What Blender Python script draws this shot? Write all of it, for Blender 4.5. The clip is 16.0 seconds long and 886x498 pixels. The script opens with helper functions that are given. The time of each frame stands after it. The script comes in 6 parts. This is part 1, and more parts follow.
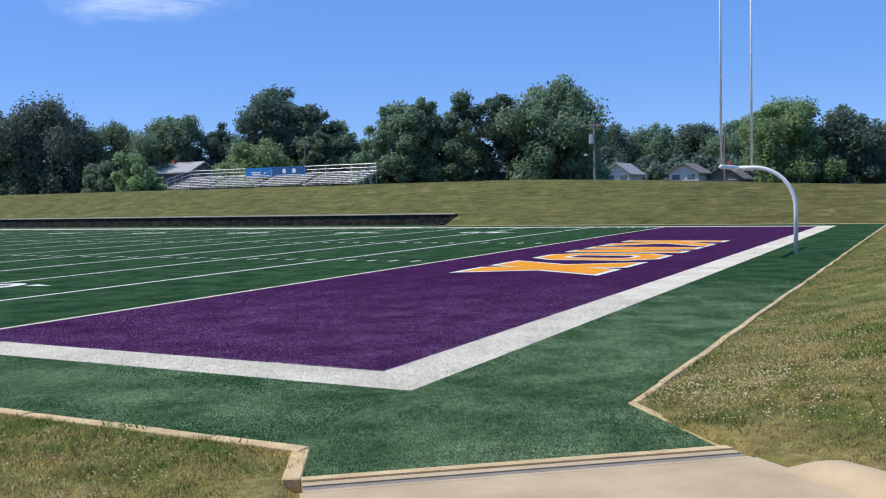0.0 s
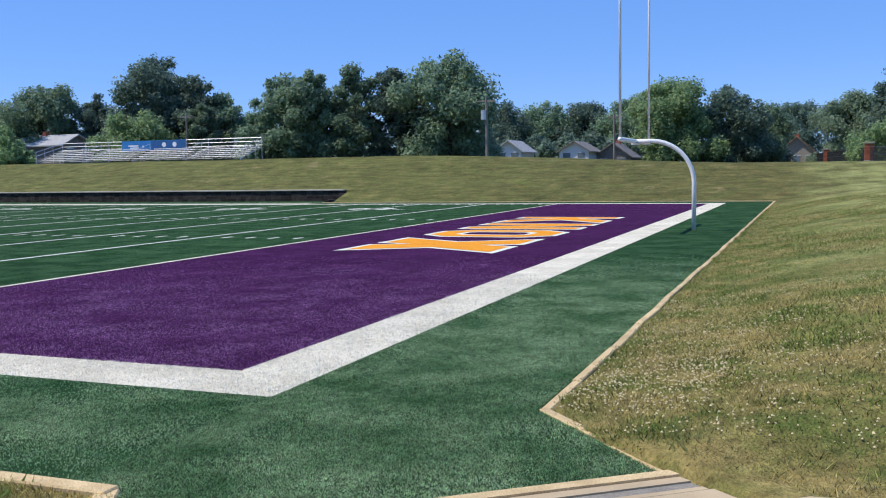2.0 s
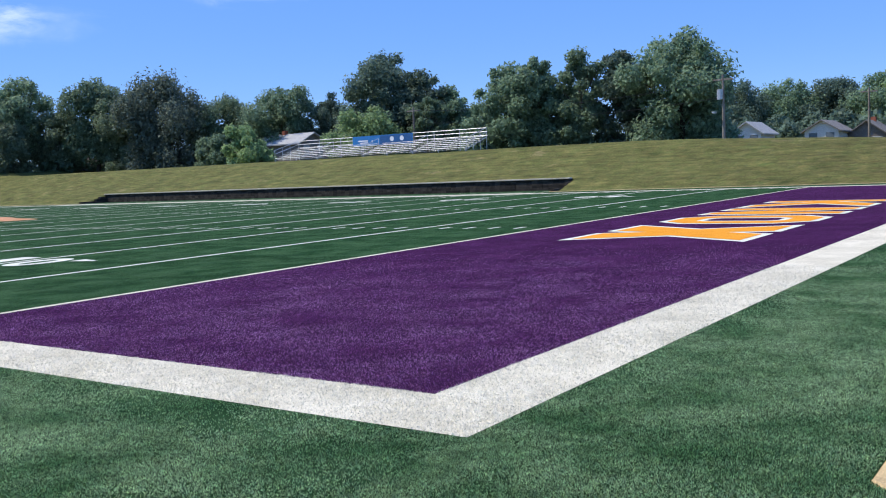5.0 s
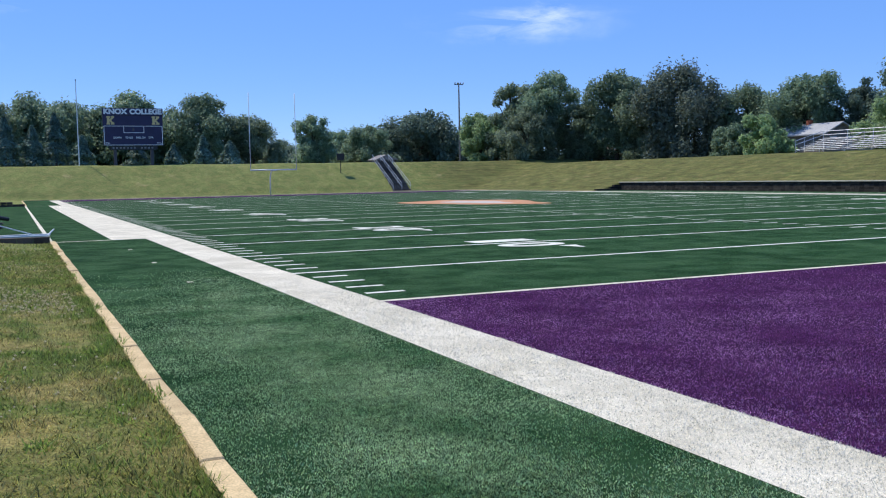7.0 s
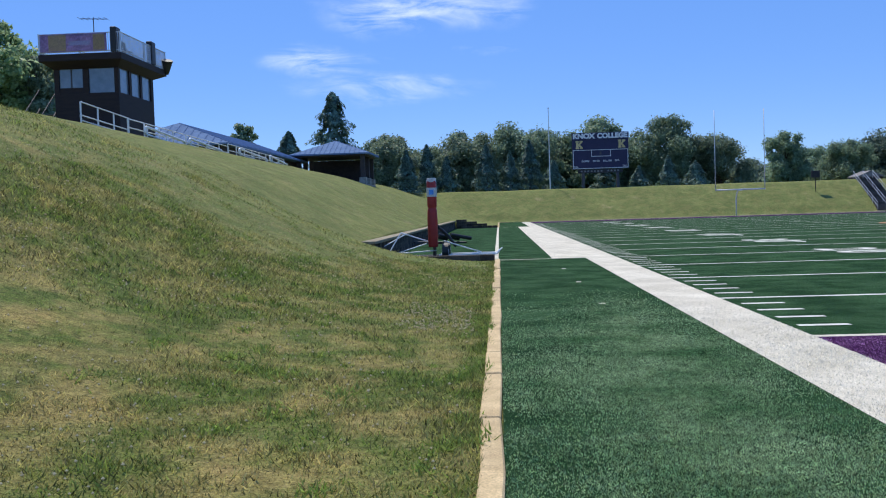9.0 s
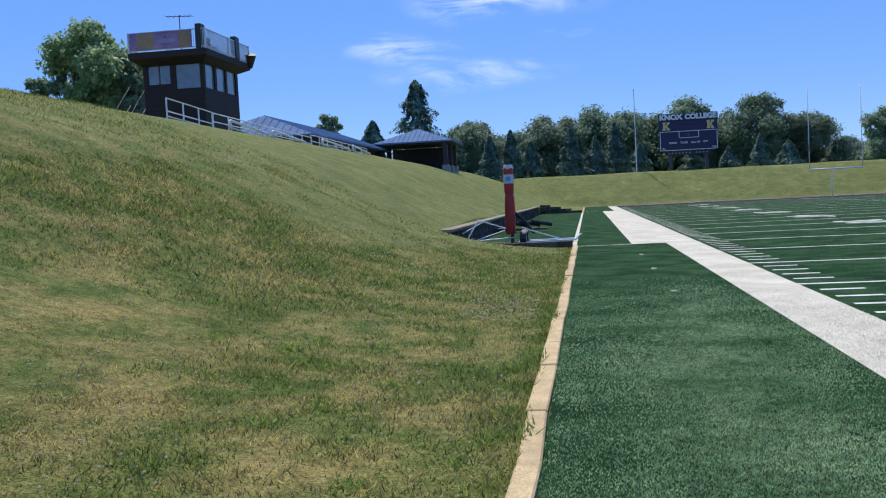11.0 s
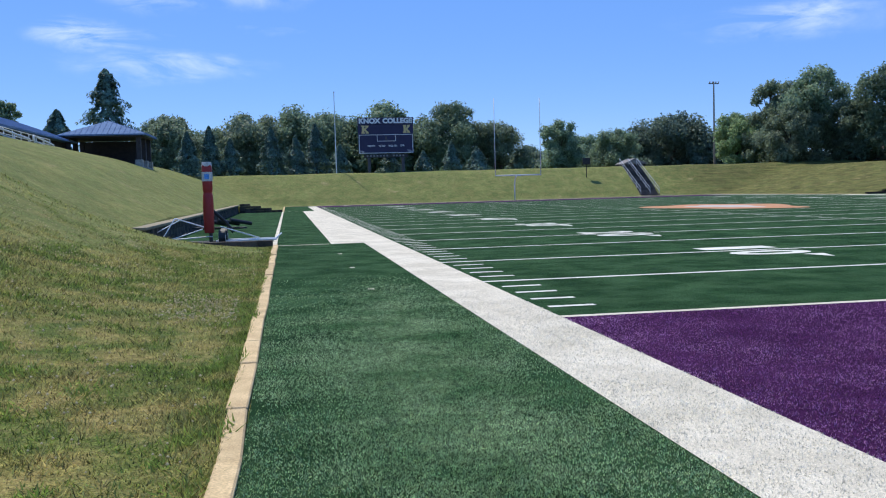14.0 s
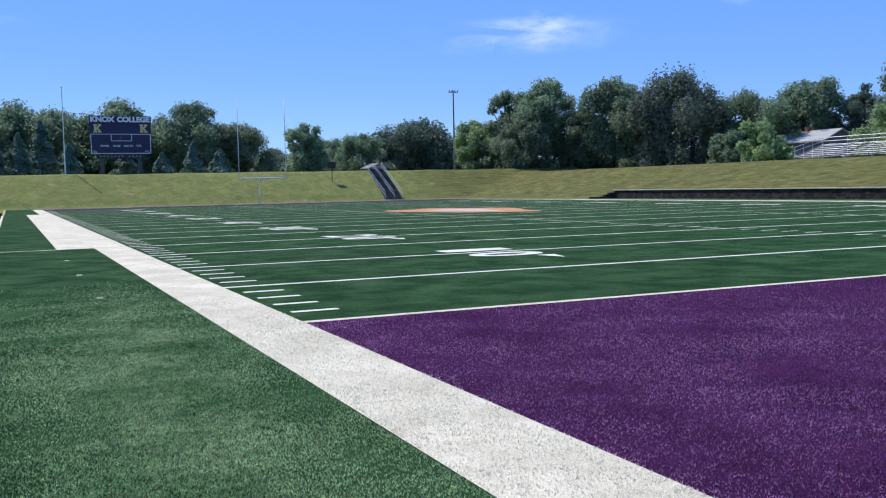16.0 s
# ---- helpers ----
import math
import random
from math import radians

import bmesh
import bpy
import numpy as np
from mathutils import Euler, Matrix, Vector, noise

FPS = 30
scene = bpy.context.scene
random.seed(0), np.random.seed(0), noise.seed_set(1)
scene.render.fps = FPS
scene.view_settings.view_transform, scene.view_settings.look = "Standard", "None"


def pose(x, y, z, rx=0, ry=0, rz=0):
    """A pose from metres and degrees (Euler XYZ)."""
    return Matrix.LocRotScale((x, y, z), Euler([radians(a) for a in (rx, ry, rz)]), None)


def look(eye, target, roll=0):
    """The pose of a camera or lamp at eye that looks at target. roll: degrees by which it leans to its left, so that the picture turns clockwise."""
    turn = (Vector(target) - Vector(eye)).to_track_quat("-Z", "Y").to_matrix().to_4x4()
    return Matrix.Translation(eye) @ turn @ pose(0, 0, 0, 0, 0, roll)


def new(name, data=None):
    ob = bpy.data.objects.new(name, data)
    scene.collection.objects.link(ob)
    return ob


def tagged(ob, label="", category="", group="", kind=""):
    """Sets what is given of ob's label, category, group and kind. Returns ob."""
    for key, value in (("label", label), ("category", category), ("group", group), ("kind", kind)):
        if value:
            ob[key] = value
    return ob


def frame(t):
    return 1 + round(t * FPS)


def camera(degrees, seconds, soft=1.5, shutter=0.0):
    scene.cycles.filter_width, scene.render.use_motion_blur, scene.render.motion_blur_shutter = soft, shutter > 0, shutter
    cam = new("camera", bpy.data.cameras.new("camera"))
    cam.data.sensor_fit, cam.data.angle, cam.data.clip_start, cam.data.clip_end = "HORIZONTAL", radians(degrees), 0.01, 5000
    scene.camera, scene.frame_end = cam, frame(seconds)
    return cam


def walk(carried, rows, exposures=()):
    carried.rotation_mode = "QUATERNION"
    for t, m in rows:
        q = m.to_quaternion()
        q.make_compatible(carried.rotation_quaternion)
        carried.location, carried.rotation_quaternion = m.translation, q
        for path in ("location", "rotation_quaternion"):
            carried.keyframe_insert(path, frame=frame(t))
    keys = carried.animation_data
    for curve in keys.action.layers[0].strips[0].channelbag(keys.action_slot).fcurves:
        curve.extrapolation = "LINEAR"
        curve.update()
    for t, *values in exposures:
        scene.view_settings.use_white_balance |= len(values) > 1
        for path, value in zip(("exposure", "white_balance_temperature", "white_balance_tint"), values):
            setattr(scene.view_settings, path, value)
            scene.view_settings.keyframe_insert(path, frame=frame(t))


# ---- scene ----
cam = camera(50.2, 16.0, soft=1.1)
PATH = [
    (0, (-10.566, -6.525, 2.31), (-8.802, -5.59, 2.197), -1.3),
    (0.5, (-10.103, -6.32, 2.281), (-8.328, -5.403, 2.19), -1.9),
    (1, (-9.601, -6.13, 2.227), (-7.825, -5.218, 2.115), -0.7),
    (1.5, (-9.108, -5.912, 2.16), (-7.278, -5.119, 2.01), -1.3),
    (2, (-8.587, -5.723, 2.115), (-6.731, -4.996, 1.952), -0.9),
    (2.5, (-8.086, -5.482, 2.024), (-6.188, -4.88, 1.837), -1.2),
    (3, (-7.555, -5.28, 1.961), (-5.633, -4.761, 1.767), -1.1),
    (3.2, (-7.389, -5.206, 1.956), (-5.466, -4.689, 1.774), -1.0),
    (5.3, (-6.013, -4.341, 1.862), (-4.507, -3.036, 1.697), -2.2),
    (5.5, (-5.806, -4.16, 1.86), (-4.391, -2.756, 1.699), -1.8),
    (6, (-5.414, -3.878, 1.809), (-4.183, -2.305, 1.697), -1.8),
    (6.5, (-5.078, -3.632, 1.779), (-4.068, -1.91, 1.665), -2.1),
    (7, (-4.727, -3.51, 1.746), (-3.902, -1.694, 1.595), -1.1),
    (7.5, (-4.417, -3.313, 1.701), (-3.706, -1.445, 1.625), -1.8),
    (8, (-4.089, -3.047, 1.661), (-3.641, -1.102, 1.529), -2.0),
    (8.5, (-3.758, -2.62, 1.617), (-3.58, -0.634, 1.468), -1.1),
    (9, (-3.565, -1.968, 1.563), (-3.686, 0.027, 1.484), -1.8),
    (9.2, (-3.513, -1.844, 1.552), (-3.774, 0.137, 1.475), -2.0),
    (11.3, (-3.234, -1.897, 1.599), (-3.54, 0.077, 1.496), -2.9),
    (11.5, (-3.254, -1.863, 1.592), (-3.511, 0.118, 1.489), -3.0),
    (12, (-3.254, -1.932, 1.594), (-3.388, 0.06, 1.49), -2.6),
    (12.5, (-3.262, -1.98, 1.596), (-3.281, 0.017, 1.483), -2.3),
    (13, (-3.273, -2.073, 1.597), (-3.178, -0.079, 1.476), -2.0),
    (13.5, (-3.266, -2.047, 1.602), (-3.062, -0.062, 1.478), -1.7),
    (14, (-3.244, -2.054, 1.598), (-2.924, -0.084, 1.472), -1.6),
    (14.5, (-3.236, -1.994, 1.59), (-2.801, -0.046, 1.462), -1.5),
    (15, (-3.197, -1.986, 1.584), (-2.631, -0.072, 1.453), -1.2),
    (15.5, (-3.145, -1.883, 1.578), (-2.452, -0.012, 1.447), -1.2),
    (16, (-3.118, -1.818, 1.577), (-2.29, -0.002, 1.446), -1.2),
]
EXPOSURES = [(0, 0.05), (1, 0.07), (3, 0.2), (5.3, 0.22), (7, 0.15), (9, 0.07), (11.3, 0.07), (13.5, 0.1), (16, 0.18)]
walk(cam, [(t, look(eye, target, roll)) for t, eye, target, roll in PATH], EXPOSURES)

# ---------- world and sun ----------
SUN_DIR = Vector((-0.22, 0.50, 0.84)).normalized()      # towards the sun
world = bpy.data.worlds.new("sky")
scene.world = world
world.use_nodes = True
wn, wl = world.node_tree.nodes, world.node_tree.links
wn.clear()
w_out = wn.new("ShaderNodeOutputWorld")
w_bg = wn.new("ShaderNodeBackground")
sky = wn.new("ShaderNodeTexSky")
sky.sky_type = "NISHITA"
sky.sun_disc = False
sky.sun_elevation = math.asin(SUN_DIR.z)
sky.sun_rotation = math.atan2(SUN_DIR.x, SUN_DIR.y)
sky.altitude = 2500
sky.air_density, sky.dust_density, sky.ozone_density = 1.0, 0.0, 3.0
# thin drifting cirrus, all over the sky
w_geo = wn.new("ShaderNodeTexCoord")
w_map = wn.new("ShaderNodeMapping")
w_map.inputs["Scale"].default_value = (2.2, 2.2, 11.0)
w_map.inputs["Rotation"].default_value = (0.06, 0.16, 0.4)
w_noise = wn.new("ShaderNodeTexNoise")
w_noise.inputs["Scale"].default_value = 4.5
w_noise.inputs["Detail"].default_value = 8
w_noise.inputs["Roughness"].default_value = 0.6
w_noise.inputs["Distortion"].default_value = 1.1
w_ramp = wn.new("ShaderNodeValToRGB")
w_ramp.color_ramp.elements[0].position = 0.40
w_ramp.color_ramp.elements[1].position = 0.68
w_ramp.color_ramp.elements[0].color = (0, 0, 0, 1)
w_ramp.color_ramp.elements[1].color = (1, 1, 1, 1)
wl.new(w_geo.outputs["Generated"], w_map.inputs["Vector"])
wl.new(w_map.outputs["Vector"], w_noise.inputs["Vector"])
wl.new(w_noise.outputs["Fac"], w_ramp.inputs["Fac"])
# the wisps: direction, half width, half height, density
WISPS = [((-0.067, 0.976, 0.212), 0.115, 0.030, 0.72), ((-0.178, 0.971, 0.157), 0.085, 0.016, 0.72), ((-0.115, 0.984, 0.130), 0.10, 0.016, 0.5),
         ((0.007, 0.987, 0.163), 0.035, 0.006, 0.35), ((0.490, 0.858, 0.155), 0.10, 0.022, 0.55), ((0.682, 0.705, 0.195), 0.10, 0.020, 0.6), ((-0.5, 0.6, 0.5), 0.3, 0.1, 0.7), ((0.5, 0.2, 0.7), 0.3, 0.1, 0.6)]
# ragged edges for the wisps
w_wob = wn.new("ShaderNodeTexNoise")
w_wob.inputs["Scale"].default_value, w_wob.inputs["Detail"].default_value, w_wob.inputs["Roughness"].default_value = 9.0, 5, 0.6
wl.new(w_geo.outputs["Generated"], w_wob.inputs["Vector"])
w_off = wn.new("ShaderNodeVectorMath")
w_off.operation = "MULTIPLY_ADD"
w_off.inputs[1].default_value, w_off.inputs[2].default_value = (0.16, 0.16, 0.050), (-0.08, -0.08, -0.025)
wl.new(w_wob.outputs["Color"], w_off.inputs[0])
w_pos = wn.new("ShaderNodeVectorMath")
wl.new(w_geo.outputs["Generated"], w_pos.inputs[0])
wl.new(w_off.outputs["Vector"], w_pos.inputs[1])
w_sum = None
for d_, w_, h_, k_ in WISPS:
    sub = wn.new("ShaderNodeVectorMath")
    sub.operation = "SUBTRACT"
    sub.inputs[1].default_value = d_
    wl.new(w_pos.outputs["Vector"], sub.inputs[0])
    sc = wn.new("ShaderNodeVectorMath")
    sc.operation = "MULTIPLY"
    sc.inputs[1].default_value = (1 / w_, 1 / w_, 1 / h_)
    wl.new(sub.outputs["Vector"], sc.inputs[0])
    ln = wn.new("ShaderNodeVectorMath")
    ln.operation = "LENGTH"
    wl.new(sc.outputs["Vector"], ln.inputs[0])
    fall = wn.new("ShaderNodeMapRange")
    fall.interpolation_type = "SMOOTHSTEP"
    fall.inputs["From Min"].default_value, fall.inputs["From Max"].default_value = 0.1, 1.25
    fall.inputs["To Min"].default_value, fall.inputs["To Max"].default_value = k_ * 0.64, 0.0
    wl.new(ln.outputs["Value"], fall.inputs["Value"])
    if w_sum is None:
        w_sum = fall.outputs["Result"]
    else:
        mx = wn.new("ShaderNodeMath")
        mx.operation = "MAXIMUM"
        wl.new(w_sum, mx.inputs[0])
        wl.new(fall.outputs["Result"], mx.inputs[1])
        w_sum = mx.outputs["Value"]
w_fac = wn.new("ShaderNodeMath")
w_fac.operation = "MULTIPLY"
wl.new(w_ramp.outputs["Color"], w_fac.inputs[0])
wl.new(w_sum, w_fac.inputs[1])
w_mix = wn.new("ShaderNodeMix")
w_mix.data_type = "RGBA"
w_mix.inputs["B"].default_value = (9.5, 10.0, 10.6, 1)
w_hsv = wn.new("ShaderNodeHueSaturation")
w_hsv.inputs["Saturation"].default_value = 1.2
w_hsv.inputs["Hue"].default_value = 0.518
wl.new(w_fac.outputs["Value"], w_mix.inputs["Factor"])
wl.new(sky.outputs["Color"], w_hsv.inputs["Color"])
# thin even summer haze under the blue
w_even = wn.new("ShaderNodeMix")
w_even.data_type = "RGBA"
w_even.inputs["Factor"].default_value = 0.6
w_even.inputs["B"].default_value = (1.15, 2.93, 7.2, 1)
wl.new(w_hsv.outputs["Color"], w_even.inputs["A"])
wl.new(w_even.outputs["Result"], w_mix.inputs["A"])
wl.new(w_mix.outputs["Result"], w_bg.inputs["Color"])
w_bg.inputs["Strength"].default_value = 0.132
wl.new(w_bg.outputs["Background"], w_out.inputs["Surface"])

sun = new("sun", bpy.data.lights.new("sun", "SUN"))
sun.data.energy, sun.data.angle, sun.data.color = 4.0, radians(0.55), (1.0, 0.93, 0.79)
sun.matrix_world = look((0, 0, 60), tuple(Vector((0, 0, 60)) - SUN_DIR))


# ---------- materials ----------
def rgb(c, a=1.0):
    return (c[0], c[1], c[2], a)


def mat(name, c1, c2=None, scale=6.0, fine=60.0, rough=0.8, metal=0.0, bump=0.2, bump_dist=0.01, obj_var=0.0, isl_var=0.0,
        spec=0.4, stretch=(1, 1, 1), lo=0.35, hi=0.65, fine_amt=0.25, trans=0.0, through_light=1.0):
    """A surface of two colours mixed at a coarse scale, darkened and lightened at a fine one, with relief."""
    m = bpy.data.materials.new(name)
    m.use_nodes = True
    nt = m.node_tree
    n, l = nt.nodes, nt.links
    bs = n["Principled BSDF"]
    c2 = c2 or tuple(min(1, v * 0.75) for v in c1)
    tc = n.new("ShaderNodeNewGeometry")
    mp = n.new("ShaderNodeMapping")
    mp.inputs["Scale"].default_value = stretch
    l.new(tc.outputs["Position"], mp.inputs["Vector"])
    a = n.new("ShaderNodeTexNoise")
    a.inputs["Scale"].default_value, a.inputs["Detail"].default_value, a.inputs["Roughness"].default_value = scale, 5, 0.6
    b = n.new("ShaderNodeTexNoise")
    b.inputs["Scale"].default_value, b.inputs["Detail"].default_value = fine, 3
    l.new(mp.outputs["Vector"], a.inputs["Vector"])
    l.new(mp.outputs["Vector"], b.inputs["Vector"])
    r = n.new("ShaderNodeValToRGB")
    r.color_ramp.elements[0].position, r.color_ramp.elements[1].position = lo, hi
    r.color_ramp.elements[0].color, r.color_ramp.elements[1].color = rgb(c1), rgb(c2)
    l.new(a.outputs["Fac"], r.inputs["Fac"])
    mr = n.new("ShaderNodeMapRange")
    mr.inputs["From Min"].default_value, mr.inputs["From Max"].default_value = 0.3, 0.7
    mr.inputs["To Min"].default_value, mr.inputs["To Max"].default_value = 1 - fine_amt, 1 + fine_amt
    l.new(b.outputs["Fac"], mr.inputs["Value"])
    val = mr.outputs["Result"]
    for amount, node, out in ((obj_var, "ShaderNodeObjectInfo", "Random"), (isl_var, "ShaderNodeNewGeometry", "Random Per Island")):
        if amount:
            oi = n.new(node)
            ma = n.new("ShaderNodeMapRange")
            ma.inputs["To Min"].default_value, ma.inputs["To Max"].default_value = 1 - amount, 1 + amount
            l.new(oi.outputs[out], ma.inputs["Value"])
            mu = n.new("ShaderNodeMath")
            mu.operation = "MULTIPLY"
            l.new(val, mu.inputs[0])
            l.new(ma.outputs["Result"], mu.inputs[1])
            val = mu.outputs["Value"]
    hs = n.new("ShaderNodeHueSaturation")
    l.new(r.outputs["Color"], hs.inputs["Color"])
    l.new(val, hs.inputs["Value"])
    l.new(hs.outputs["Color"], bs.inputs["Base Color"])
    bs.inputs["Roughness"].default_value, bs.inputs["Metallic"].default_value = rough, metal
    bs.inputs["Specular IOR Level"].default_value = spec
    if trans:
        tl = n.new("ShaderNodeBsdfTranslucent")
        mx = n.new("ShaderNodeMixShader")
        mx.inputs["Fac"].default_value = trans
        th = n.new("ShaderNodeHueSaturation")
        th.inputs["Value"].default_value = through_light
        th.inputs["Saturation"].default_value = 0.8 if through_light > 1 else 1.0
        l.new(hs.outputs["Color"], th.inputs["Color"])
        l.new(th.outputs["Color"], tl.inputs["Color"])
        l.new(bs.outputs["BSDF"], mx.inputs[1])
        l.new(tl.outputs["BSDF"], mx.inputs[2])
        l.new(mx.outputs["Shader"], n["Material Output"].inputs["Surface"])
    if bump:
        bp = n.new("ShaderNodeBump")
        bp.inputs["Strength"].default_value, bp.inputs["Distance"].default_value = bump, bump_dist
        l.new(b.outputs["Fac"], bp.inputs["Height"])
        l.new(bp.outputs["Normal"], bs.inputs["Normal"])
    return m


def turf_mat(name, c, c2, fleck=0.6, patch=0.5, bump=0.8):
    """Synthetic turf: brushed patches, short fibres and pale flecks."""
    m = mat(name, c, c2, scale=1.1, fine=150, rough=1.0, bump=bump, bump_dist=0.012, fine_amt=fleck, lo=0.4, hi=0.62, spec=0.05)
    nt = m.node_tree
    n, l = nt.nodes, nt.links
    bs = n["Principled BSDF"]
    src = bs.inputs["Base Color"].links[0].from_socket
    geo = n.new("ShaderNodeNewGeometry")
    mid = n.new("ShaderNodeTexNoise")
    mid.inputs["Scale"].default_value, mid.inputs["Detail"].default_value, mid.inputs["Roughness"].default_value = 55, 6, 0.8
    l.new(geo.outputs["Position"], mid.inputs["Vector"])
    mr = n.new("ShaderNodeMapRange")
    mr.inputs["From Min"].default_value, mr.inputs["From Max"].default_value = 0.3, 0.7
    mr.inputs["To Min"].default_value, mr.inputs["To Max"].default_value = 1 - patch, 1 + patch
    l.new(mid.outputs["Fac"], mr.inputs["Value"])
    # long brushed streaks along the field
    mp = n.new("ShaderNodeMapping")
    mp.inputs["Scale"].default_value = (1.0, 0.16, 1.0)
    l.new(geo.outputs["Position"], mp.inputs["Vector"])
    st = n.new("ShaderNodeTexNoise")
    st.inputs["Scale"].default_value, st.inputs["Detail"].default_value = 0.8, 3
    l.new(mp.outputs["Vector"], st.inputs["Vector"])
    m2 = n.new("ShaderNodeMapRange")
    m2.inputs["From Min"].default_value, m2.inputs["From Max"].default_value = 0.35, 0.65
    m2.inputs["To Min"].default_value, m2.inputs["To Max"].default_value = 1 - patch * 0.14, 1 + patch * 0.14
    l.new(st.outputs["Fac"], m2.inputs["Value"])
    mu = n.new("ShaderNodeMath")
    mu.operation = "MULTIPLY"
    l.new(mr.outputs["Result"], mu.inputs[0])
    l.new(m2.outputs["Result"], mu.inputs[1])
    hs = n.new("ShaderNodeHueSaturation")
    l.new(src, hs.inputs["Color"])
    l.new(mu.outputs["Value"], hs.inputs["Value"])
    l.new(hs.outputs["Color"], bs.inputs["Base Color"])
    return m


def lawn_mat(name):
    """Mown summer grass: green, with straw-dry patches and bare spots."""
    m = mat(name, (0.098, 0.131, 0.028), (0.252, 0.210, 0.072), scale=1.25, fine=45, rough=0.9, bump=0.9, bump_dist=0.04, fine_amt=0.5, lo=0.42, hi=0.62, spec=0.1)
    nt = m.node_tree
    n, l = nt.nodes, nt.links
    bs = n["Principled BSDF"]
    src = bs.inputs["Base Color"].links[0].from_socket
    geo = n.new("ShaderNodeNewGeometry")
    fine = n.new("ShaderNodeTexNoise")
    fine.inputs["Scale"].default_value, fine.inputs["Detail"].default_value, fine.inputs["Roughness"].default_value = 3.5, 10, 0.8
    l.new(geo.outputs["Position"], fine.inputs["Vector"])
    ramp = n.new("ShaderNodeValToRGB")
    ramp.color_ramp.elements[0].position, ramp.color_ramp.elements[1].position = 0.50, 0.72
    ramp.color_ramp.elements[0].color, ramp.color_ramp.elements[1].color = (0, 0, 0, 1), (0.6, 0.6, 0.6, 1)
    l.new(fine.outputs["Fac"], ramp.inputs["Fac"])
    mx = n.new("ShaderNodeMix")
    mx.data_type = "RGBA"
    mx.inputs["B"].default_value = (0.32, 0.25, 0.11, 1)
    l.new(ramp.outputs["Color"], mx.inputs["Factor"])
    l.new(src, mx.inputs["A"])
    # mowing passes
    wv = n.new("ShaderNodeTexNoise")
    mp = n.new("ShaderNodeMapping")
    mp.inputs["Scale"].default_value = (0.5, 0.46, 0.5)
    l.new(geo.outputs["Position"], mp.inputs["Vector"])
    l.new(mp.outputs["Vector"], wv.inputs["Vector"])
    wv.inputs["Scale"].default_value = 1.0
    m2 = n.new("ShaderNodeMapRange")
    m2.inputs["From Min"].default_value, m2.inputs["From Max"].default_value = 0.35, 0.65
    m2.inputs["To Min"].default_value, m2.inputs["To Max"].default_value = 0.90, 1.10
    l.new(wv.outputs["Fac"], m2.inputs["Value"])
    mo = n.new("ShaderNodeTexNoise")
    mo.inputs["Scale"].default_value, mo.inputs["Detail"].default_value, mo.inputs["Roughness"].default_value = 8.0, 9, 0.8
    l.new(geo.outputs["Position"], mo.inputs["Vector"])
    m3 = n.new("ShaderNodeMapRange")
    m3.inputs["From Min"].default_value, m3.inputs["From Max"].default_value = 0.32, 0.68
    m3.inputs["To Min"].default_value, m3.inputs["To Max"].default_value = 0.42, 1.60
    l.new(mo.outputs["Fac"], m3.inputs["Value"])
    mm = n.new("ShaderNodeMath")
    mm.operation = "MULTIPLY"
    l.new(m3.outputs["Result"], mm.inputs[0])
    l.new(m2.outputs["Result"], mm.inputs[1])
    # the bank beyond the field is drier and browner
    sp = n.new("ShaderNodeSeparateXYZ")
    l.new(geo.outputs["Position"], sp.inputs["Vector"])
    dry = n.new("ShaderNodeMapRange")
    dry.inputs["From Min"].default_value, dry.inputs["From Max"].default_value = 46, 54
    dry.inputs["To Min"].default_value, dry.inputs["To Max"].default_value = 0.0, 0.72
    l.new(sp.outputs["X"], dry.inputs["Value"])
    bl = n.new("ShaderNodeTexNoise")
    bl.inputs["Scale"].default_value, bl.inputs["Detail"].default_value, bl.inputs["Roughness"].default_value, bl.inputs["Distortion"].default_value = 0.9, 6, 0.65, 0.6
    l.new(geo.outputs["Position"], bl.inputs["Vector"])
    br = n.new("ShaderNodeValToRGB")
    ce = br.color_ramp.elements
    ce[0].position, ce[1].position = 0.36, 0.70
    ce[0].color, ce[1].color = (0.74, 0.84, 0.74, 1), (1.30, 1.16, 1.2, 1)
    e1 = ce.new(0.47)
    e1.color = (1, 1, 1, 1)
    e2 = ce.new(0.60)
    e2.color = (1.05, 1.03, 1.0, 1)
    l.new(bl.outputs["Fac"], br.inputs["Fac"])
    mb = n.new("ShaderNodeMix")
    mb.data_type, mb.blend_type = "RGBA", "MULTIPLY"
    mb.inputs["Factor"].default_value = 1.0
    l.new(br.outputs["Color"], mb.inputs["B"])
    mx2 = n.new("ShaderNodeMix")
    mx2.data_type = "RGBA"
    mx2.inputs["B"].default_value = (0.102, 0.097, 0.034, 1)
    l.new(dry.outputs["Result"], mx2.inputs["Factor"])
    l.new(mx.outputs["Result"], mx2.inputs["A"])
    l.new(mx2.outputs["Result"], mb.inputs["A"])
    # greener away from the entrance, up to the foot of the far bank
    gy_ = n.new("ShaderNodeMapRange")
    gy_.interpolation_type = "SMOOTHSTEP"
    gy_.inputs["From Min"].default_value, gy_.inputs["From Max"].default_value = 5, 24
    gy_.inputs["To Min"].default_value, gy_.inputs["To Max"].default_value = 0.0, 0.62
    l.new(sp.outputs["Y"], gy_.inputs["Value"])
    gx_ = n.new("ShaderNodeMapRange")
    gx_.inputs["From Min"].default_value, gx_.inputs["From Max"].default_value = 44, 54
    gx_.inputs["To Min"].default_value, gx_.inputs["To Max"].default_value = 1.0, 0.25
    l.new(sp.outputs["X"], gx_.inputs["Value"])
